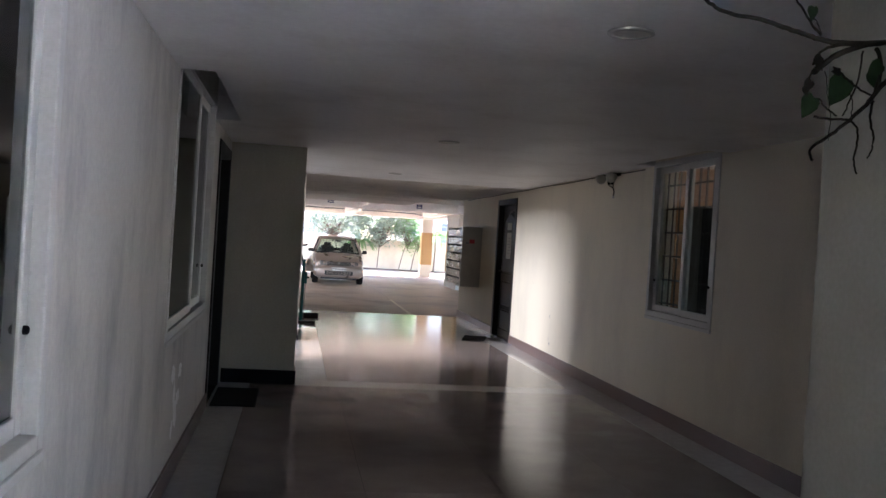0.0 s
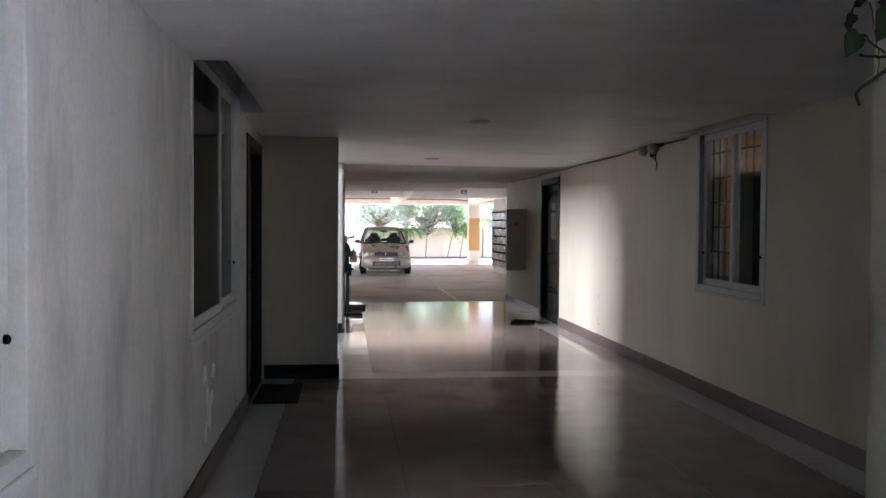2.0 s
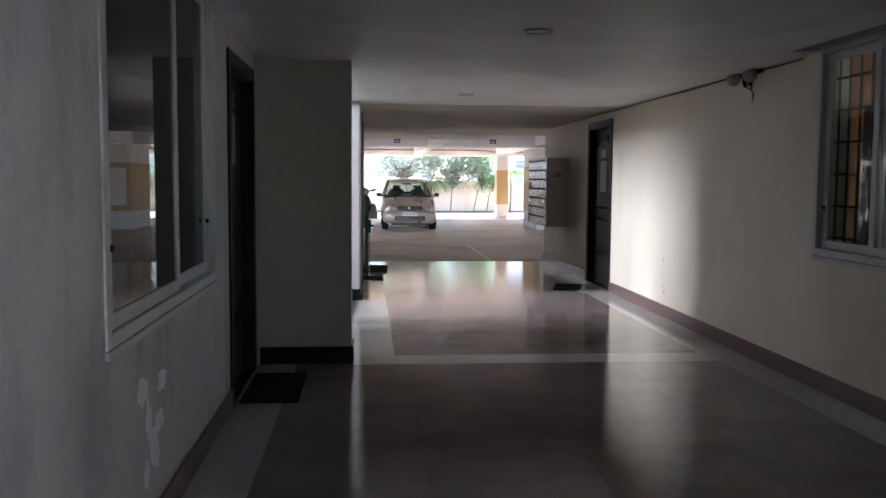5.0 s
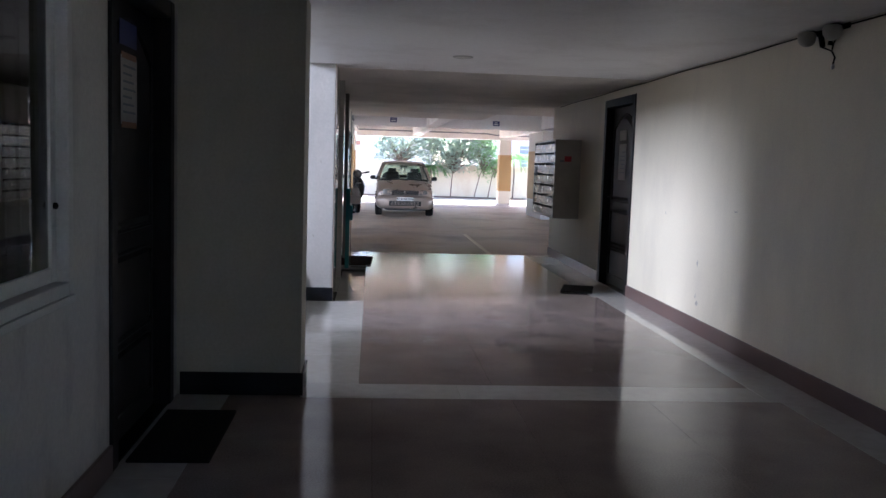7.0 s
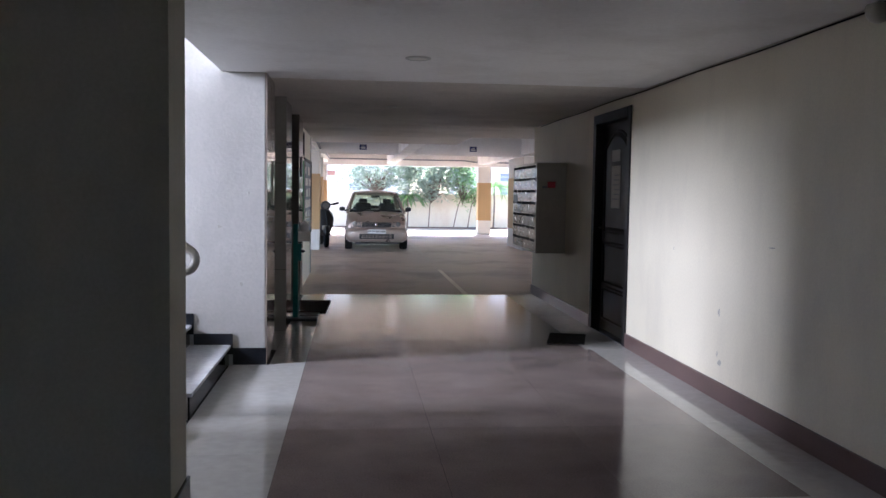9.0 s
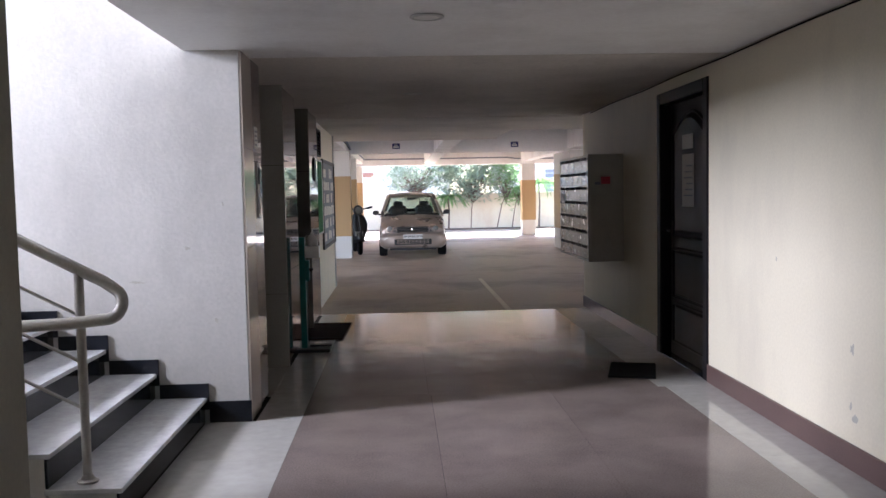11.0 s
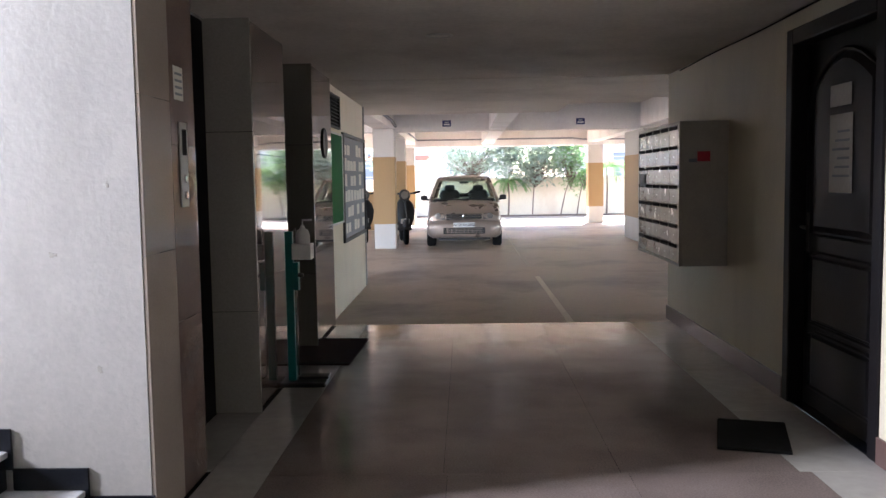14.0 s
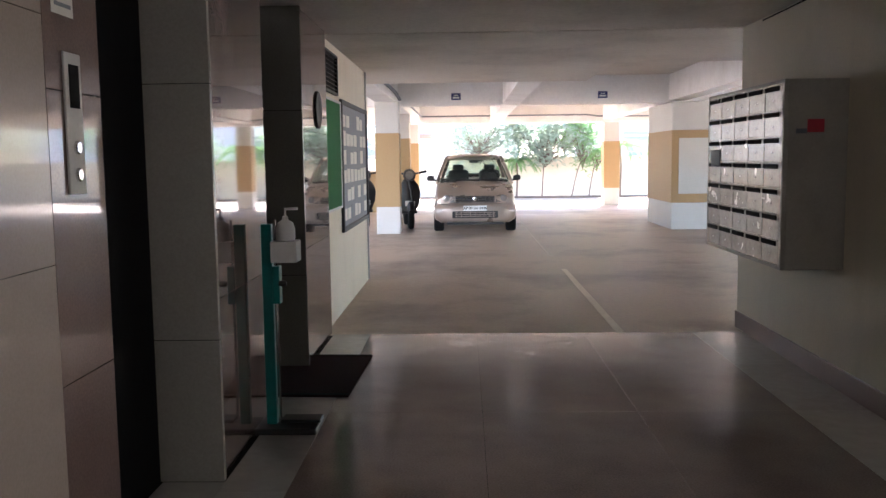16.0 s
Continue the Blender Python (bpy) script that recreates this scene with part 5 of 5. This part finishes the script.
# scooter, facing the passage
def scooter(ox, oy, turn):
    ob = new("scooter")
    ob.empty_display_size = 0.1
    tagged(ob, "black scooter on its stand beside a column", "scooter", "parked scooters")
    for y in (0.0, 1.22):
        wh = part("wheel", lathe(bmesh.new(), [(0.08, -0.04), (0.12, -0.045), (0.12, 0.045), (0.08, 0.04)], 18, (0, y, 0.215), "x"), M_ALU, ob)
        part("tyre", lathe(bmesh.new(), [(0.122, -0.045), (0.19, -0.05), (0.215, -0.02), (0.215, 0.02), (0.19, 0.05), (0.122, 0.045)], 22, (0, y, 0.215), "x"), M_RUBBER, wh, smooth=True)
    part("front_fender", tube(bmesh.new(), [(0, 0.24 * -math.cos(a), 0.215 + 0.25 * math.sin(a)) for a in (0.5, 1.0, 1.5, 2.0, 2.5)], 0.06, 8), M_TRIM, ob, smooth=True)
    bm = bmesh.new()
    rows = []
    for z, w, y in ((0.32, 0.12, 0.24), (0.5, 0.19, 0.2), (0.68, 0.21, 0.2), (0.82, 0.17, 0.24), (0.92, 0.09, 0.28)):
        rows.append([bm.verts.new((w * a, y + 0.10 * a * a, z)) for a in (-1, -0.6, -0.2, 0.2, 0.6, 1)] +
                    [bm.verts.new((w * a, y + 0.05 + 0.10 * a * a, z)) for a in (1, 0.6, 0.2, -0.2, -0.6, -1)])
    for q, s in zip(rows, rows[1:]):
        for k in range(12):
            bm.faces.new((q[k], q[(k + 1) % 12], s[(k + 1) % 12], s[k]))
    bm.faces.new(rows[0])
    bm.faces.new(rows[-1][::-1])
    part("front_apron", bm, M_TRIM, ob, smooth=True)
    part("fork", tube(bmesh.new(), [(0, 0.0, 0.22), (0.05, 0.08, 0.45), (0, 0.22, 0.9)], 0.025), M_TRIM, ob)
    hb = part("handlebar", tube(bmesh.new(), [(-0.31, 0.38, 1.06), (-0.14, 0.28, 1.03), (0.14, 0.28, 1.03), (0.31, 0.38, 1.06)], 0.018), M_TRIM, ob)
    for s in (-1, 1):
        part("grip", tube(bmesh.new(), [(s * 0.2, 0.32, 1.04), (s * 0.33, 0.39, 1.065)], 0.024), M_RUBBER, hb)
    part("headlamp_cowl", lathe(bmesh.new(), [(0.03, 0.14), (0.11, 0.1), (0.12, 0.02), (0.09, -0.03)], 16, (0, 0.22, 1.0), "y"), M_TRIM, ob, smooth=True)
    part("headlamp", lathe(bmesh.new(), [(0.085, -0.02), (0.08, -0.035), (0.04, -0.042)], 16, (0, 0.22, 1.0), "y"), M_LENS, ob, smooth=True)
    part("floorboard", boxes((-0.15, 0.15, 0.34, 0.72, 0.27, 0.33), bevel=0.02), M_TRIM, ob)
    part("rear_body", boxes((-0.17, 0.17, 0.70, 1.42, 0.36, 0.72), bevel=0.09), M_TRIM, ob, smooth=True)
    part("seat", boxes((-0.14, 0.14, 0.66, 1.38, 0.72, 0.80), bevel=0.035), M_RUBBER, ob, smooth=True)
    part("number_plate", boxes((-0.09, 0.09, 0.16, 0.166, 0.42, 0.52), bevel=0.003), M_PAPER, ob)
    ob.matrix_basis = pose(ox, oy, -0.012, 0, 0, turn)
    return ob


sc = scooter(-3.06, 23.75, 8)
copy_thing(sc, pose(-3.95, 24.3, -0.012, 0, 0, 10))["label"] = "dark scooter half hidden behind a column"


# trees and plants along the compound wall
def leaf(bm, p, d, length, width, droop):
    d = d.normalized()
    side = d.cross(Vector((0, 0, 1)))
    if side.length < 0.1:
        side = Vector((1, 0, 0))
    side.normalize()
    tip = p + d * length - Vector((0, 0, droop * length))
    m = (p + tip) / 2 + Vector((0, 0, 0.12 * length))
    v = [bm.verts.new(q) for q in (p, m + side * width, tip, m - side * width)]
    bm.faces.new((v[0], v[1], v[2]))
    bm.faces.new((v[0], v[2], v[3]))


def tree(n, x, y, trunk_h, lean, crown, clumps, per, length, mat, label, seed):
    """crown: centre z, radii x, y, z about the trunk's head."""
    rnd = random.Random(seed)
    ob = thing(n, (x, y, 0.02), label, "tree")
    head = Vector((x + lean, y + 0.05, trunk_h))
    bm = bmesh.new()
    tube(bm, [(x, y, 0.0), (x + lean * 0.3, y + 0.03, trunk_h * 0.4), (x + lean * 0.55, y, trunk_h * 0.7), head], 0.022, 8, 0.013)
    cen = Vector((head.x, head.y, crown[0]))
    cs = []
    for _ in range(clumps):
        while True:
            q = Vector([rnd.uniform(-1, 1) for _ in range(3)])
            if 0.3 < q.length < 1:
                break
        cs.append(cen + Vector((q.x * crown[1], q.y * crown[2], q.z * crown[3])))
    for c in cs:
        m = (head + c) / 2 + Vector((rnd.uniform(-0.1, 0.1), 0, -0.08))
        tube(bm, [head - Vector((0, 0, rnd.random() * 0.4)), m, c], 0.012, 5, 0.004)
    part("trunk", bm, M_BARK, ob, smooth=True)
    bm = bmesh.new()
    for c in cs:
        for _ in range(per):
            d = Vector([rnd.gauss(0, 1) for _ in range(3)])
            d.z = abs(d.z) * 0.6 - 0.25
            p = c + Vector([rnd.gauss(0, 0.17) for _ in range(3)])
            leaf(bm, p, d, length * rnd.uniform(0.6, 1.25), length * 0.13, rnd.uniform(0.1, 0.7))
    part("crown", bm, mat, ob)
    return ob


tree("tree", 0.44, 35.95, 1.35, 0.1, (2.2, 1.6, 0.7, 1.0), 115, 28, 0.27, M_LEAF, "slender tree with dull grey-green long leaves", 1)
tree("tree", -1.25, 35.95, 1.5, -0.3, (2.25, 1.4, 0.7, 1.0), 95, 22, 0.24, M_LEAF, "open-crowned slender tree with sparse grey-green leaves", 2)
tree("tree", 1.39, 35.9, 1.25, 0.35, (2.1, 0.75, 0.5, 0.95), 48, 24, 0.22, M_LEAF2, "young tree with bright green leaves", 3)
tree("tree", 1.95, 35.95, 1.2, 0.25, (1.75, 0.5, 0.4, 0.6), 20, 20, 0.18, M_LEAF2, "leaning young tree with green leaves", 4)
tree("tree", 4.3, 36.0, 1.0, 0.1, (1.55, 0.7, 0.4, 0.6), 26, 20, 0.16, M_LEAF2, "low bushy tree by the compound wall", 5)
tree("tree", -4.6, 35.95, 1.5, 0.2, (2.3, 1.0, 0.7, 0.8), 40, 22, 0.2, M_LEAF, "slender tree with grey-green leaves", 6)
tree("tree", 7.5, 35.9, 1.5, 0.2, (2.3, 1.3, 0.7, 0.9), 50, 24, 0.2, M_LEAF2, "leafy green tree by the compound wall", 8)
tree("tree", 10.5, 35.9, 1.5, 0.2, (2.3, 1.3, 0.7, 0.9), 50, 24, 0.2, M_LEAF, "leafy green tree by the compound wall", 9)


def palm(x, y, h, size, fronds, seed):
    rnd = random.Random(seed)
    ob = thing("palm", (x, y, 0.02), "young palm with arching feathered fronds", "palm")
    part("stem", tube(bmesh.new(), [(x, y, 0.0), (x + 0.03, y, h * 0.6), (x, y, h)], 0.035, 8, 0.025), M_BARK, ob, smooth=True)
    for k in range(fronds):
        a = 2 * math.pi * k / fronds + rnd.uniform(-0.3, 0.3)
        out = Vector((math.cos(a), 0.5 * math.sin(a), 0))
        rise = rnd.uniform(0.3, 1.1)
        spine = [Vector((x, y, h)) + out * size * u + Vector((0, 0, size * (rise * u - (rise + 0.25) * u * u))) for u in np.linspace(0, 1, 9)]
        bm = bmesh.new()
        tube(bm, spine, 0.008, 5, 0.003)
        for i in range(1, 9):
            d = (spine[i] - spine[i - 1]).normalized()
            for s in (-1, 1):
                for j in (0, 0.5):
                    leaf(bm, spine[i] - d * size * 0.12 * j, d * 0.7 + s * d.cross(Vector((0, 0, 1))) * 0.9, size * 0.32, 0.014, 0.35)
        part("frond", bm, M_LEAF2, ob)


palm(-0.38, 35.95, 1.15, 0.7, 9, 3)
palm(2.95, 35.95, 1.6, 0.95, 11, 5)


# houses beyond the wall
def house(x0, x1, y0, y1, storeys, label, wins, band):
    ob = thing("house", ((x0 + x1) / 2, (y0 + y1) / 2, -0.1), label, "house")
    h = 3.1 * storeys
    part("wall", boxes((x0, x1, y0, y1, -0.1, h)), M_FACADE, ob)
    part("roof", boxes((x0 - 0.2, x1 + 0.2, y0 - 0.2, y1 + 0.2, h + 0.002, h + 0.15), (x0, x1, y0, y0 + 0.15, h + 0.152, h + 1.0)), M_FACADE, ob)
    if band:
        for s in range(storeys):
            part("band", boxes((x0 - 0.05, -3.3, y0 - 0.12, y0 - 0.002, 3.1 * s + 1.55 + band, 3.1 * s + 1.75 + band), bevel=0.01), M_TERRA, ob, "terracotta sun-shade band")
    for wx, wz, ww, wh in wins:
        for s in range(storeys):
            z = wz + 3.1 * s
            w = part("window", boxes((wx, wx + ww, y0 - 0.03, y0 - 0.002, z, z + wh)), M_GREYBOARD, ob)
            part("window_frame", boxes((wx - 0.06, wx, y0 - 0.06, y0 - 0.002, z - 0.06, z + wh + 0.06), (wx + ww, wx + ww + 0.06, y0 - 0.06, y0 - 0.002, z - 0.06, z + wh + 0.06),
                                       (wx, wx + ww, y0 - 0.06, y0 - 0.0315, z - 0.06, z), (wx, wx + ww, y0 - 0.06, y0 - 0.0315, z + wh, z + wh + 0.06)), M_FACADE, w)
            for k in range(3):
                part("louvre", boxes((wx + 0.01, wx + ww - 0.01, y0 - 0.05, y0 - 0.0312, z + wh * (k + 0.5) / 3 - 0.02, z + wh * (k + 0.5) / 3 + 0.02)), M_ALU, w)


house(-16, 0.2, 44, 54, 3, "pale plastered house with a small louvred window", [(-2.62, 1.42, 0.46, 0.32), (-6.5, 1.2, 1.2, 1.2), (-10, 1.2, 1.2, 1.2)], 0.55)
house(3.6, 16, 48, 58, 3, "pale plastered house beyond the trees", [(5.2, 1.3, 1.2, 1.1), (8.2, 1.3, 1.2, 1.1)], 0)
dp = thing("drain_pipe", (-3.6, 43.9, 0), "white drain pipe on the pale house", "pipe")
part("run", tube(bmesh.new(), [(-3.1, 43.93, 0.0), (-3.1, 43.93, 9.0)], 0.06), M_WHITE, dp)

# plant hanging on the entry pier
vine = thing("hanging_plant", (-1.68, -0.61, 2.0), "straggling creeper with bare roots hanging at the pier", "plant")
rnd = random.Random(12)
def vine_stem(n, pts, r, r1):
    """A wavering creeper stem or root through a few bends, rounded between them."""
    ends = [pts[0]] + pts + [pts[-1]]
    line = []
    for k in range(1, len(ends) - 2):
        p0, p1, p2, p3 = (Vector((a, -0.3, b)) for a, b in ends[k - 1:k + 3])
        for j in range(5):
            u = j / 5
            q = 0.5 * (2 * p1 + (p2 - p0) * u + (2 * p0 - 5 * p1 + 4 * p2 - p3) * u * u + (3 * p1 - p0 - 3 * p2 + p3) * u ** 3)
            line.append(q + Vector((rnd.uniform(-1, 1), rnd.uniform(-3, 3), rnd.uniform(-1, 1))) * 0.0012)
    line.append(Vector((pts[-1][0], -0.3, pts[-1][1])))
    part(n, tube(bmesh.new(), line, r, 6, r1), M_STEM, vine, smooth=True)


vine_stem("stem", [(-2.177, 2.106), (-2.15, 2.085), (-2.088, 2.068), (-2.015, 2.063), (-1.95, 2.05), (-1.885, 2.036), (-1.84, 2.028), (-1.78, 2.025), (-1.637, 2.041)], 0.0042, 0.0075)
vine_stem("stem", [(-1.923, 2.132), (-1.889, 2.09), (-1.863, 2.058), (-1.841, 2.04)], 0.003, 0.0036)
vine_stem("stem", [(-1.841, 2.045), (-1.854, 2.065), (-1.865, 2.084)], 0.002, 0.0015)
vine_stem("stem", [(-1.661, 2.038), (-1.732, 2.02), (-1.794, 1.991), (-1.839, 1.957), (-1.854, 1.943)], 0.007, 0.009)
vine_stem("stem", [(-1.764, 2.025), (-1.819, 2.009), (-1.849, 1.986), (-1.859, 1.96)], 0.004, 0.003)
vine_stem("root", [(-1.63, 1.951), (-1.668, 1.911), (-1.697, 1.872), (-1.742, 1.828), (-1.795, 1.782), (-1.851, 1.741), (-1.842, 1.711)], 0.0075, 0.0035)
vine_stem("root", [(-1.846, 1.826), (-1.798, 1.823), (-1.753, 1.825), (-1.719, 1.803), (-1.719, 1.759), (-1.724, 1.715), (-1.712, 1.686)], 0.0035, 0.0022)
vine_stem("root", [(-1.681, 1.881), (-1.684, 1.829), (-1.67, 1.786), (-1.675, 1.752), (-1.685, 1.729)], 0.004, 0.0015)
vine_stem("root", [(-1.835, 1.874), (-1.816, 1.853), (-1.782, 1.833)], 0.002, 0.0025)
vine_stem("root", [(-1.718, 2.01), (-1.727, 1.935), (-1.748, 1.874), (-1.766, 1.834)], 0.003, 0.002)
vine_stem("root", [(-1.823, 1.949), (-1.812, 1.891), (-1.799, 1.826), (-1.801, 1.767)], 0.0015, 0.001)
vine_stem("root", [(-1.801, 1.961), (-1.757, 1.932), (-1.724, 1.912), (-1.681, 1.892)], 0.0028, 0.003)
vine_stem("root", [(-1.75, 1.896), (-1.738, 1.861), (-1.743, 1.828)], 0.0016, 0.0012)
vine_stem("stem", [(-1.679, 2.021), (-1.664, 1.97), (-1.675, 1.903)], 0.006, 0.005)
vine_stem("root", [(-1.855, 1.95), (-1.866, 1.928), (-1.877, 1.907), (-1.879, 1.885)], 0.003, 0.002)
def heart_leaf(centre, size, lean):
    """A heart-shaped creeper leaf hanging by its stalk."""
    bm = bmesh.new()
    ring = [(0.0, 0.42), (0.22, 0.55), (0.42, 0.42), (0.46, 0.12), (0.32, -0.22), (0.0, -0.72), (-0.32, -0.22), (-0.46, 0.12), (-0.42, 0.42), (-0.22, 0.55)]
    turn = Matrix.Rotation(lean, 3, "Y")
    mid = bm.verts.new(centre)
    vs = [bm.verts.new(centre + turn @ Vector((u * size, 0.22 * abs(u) * size, w * size))) for u, w in ring]
    for k in range(len(vs)):
        bm.faces.new((mid, vs[k], vs[(k + 1) % len(vs)]))
    bmesh.ops.solidify(bm, geom=bm.faces[:], thickness=0.0012)
    return bm


for a, b, size, lean in ((-1.774, 1.905, 0.078, 0.55), (-1.856, 1.856, 0.058, 0.5), (-1.711, 1.956, 0.046, 0.9), (-1.865, 2.098, 0.034, 0.1),
                         (-1.651, 1.975, 0.066, 0.3), (-1.67, 1.94, 0.05, -0.4)):
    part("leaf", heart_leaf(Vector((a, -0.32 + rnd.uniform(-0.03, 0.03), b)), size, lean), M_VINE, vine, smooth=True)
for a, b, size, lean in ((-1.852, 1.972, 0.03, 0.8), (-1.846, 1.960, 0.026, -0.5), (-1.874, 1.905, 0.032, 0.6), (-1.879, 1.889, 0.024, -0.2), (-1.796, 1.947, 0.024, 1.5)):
    part("dry_leaf", heart_leaf(Vector((a, -0.31, b)), size, lean), M_STEM, vine, "shrivelled leaf, black as a silhouette", smooth=True)
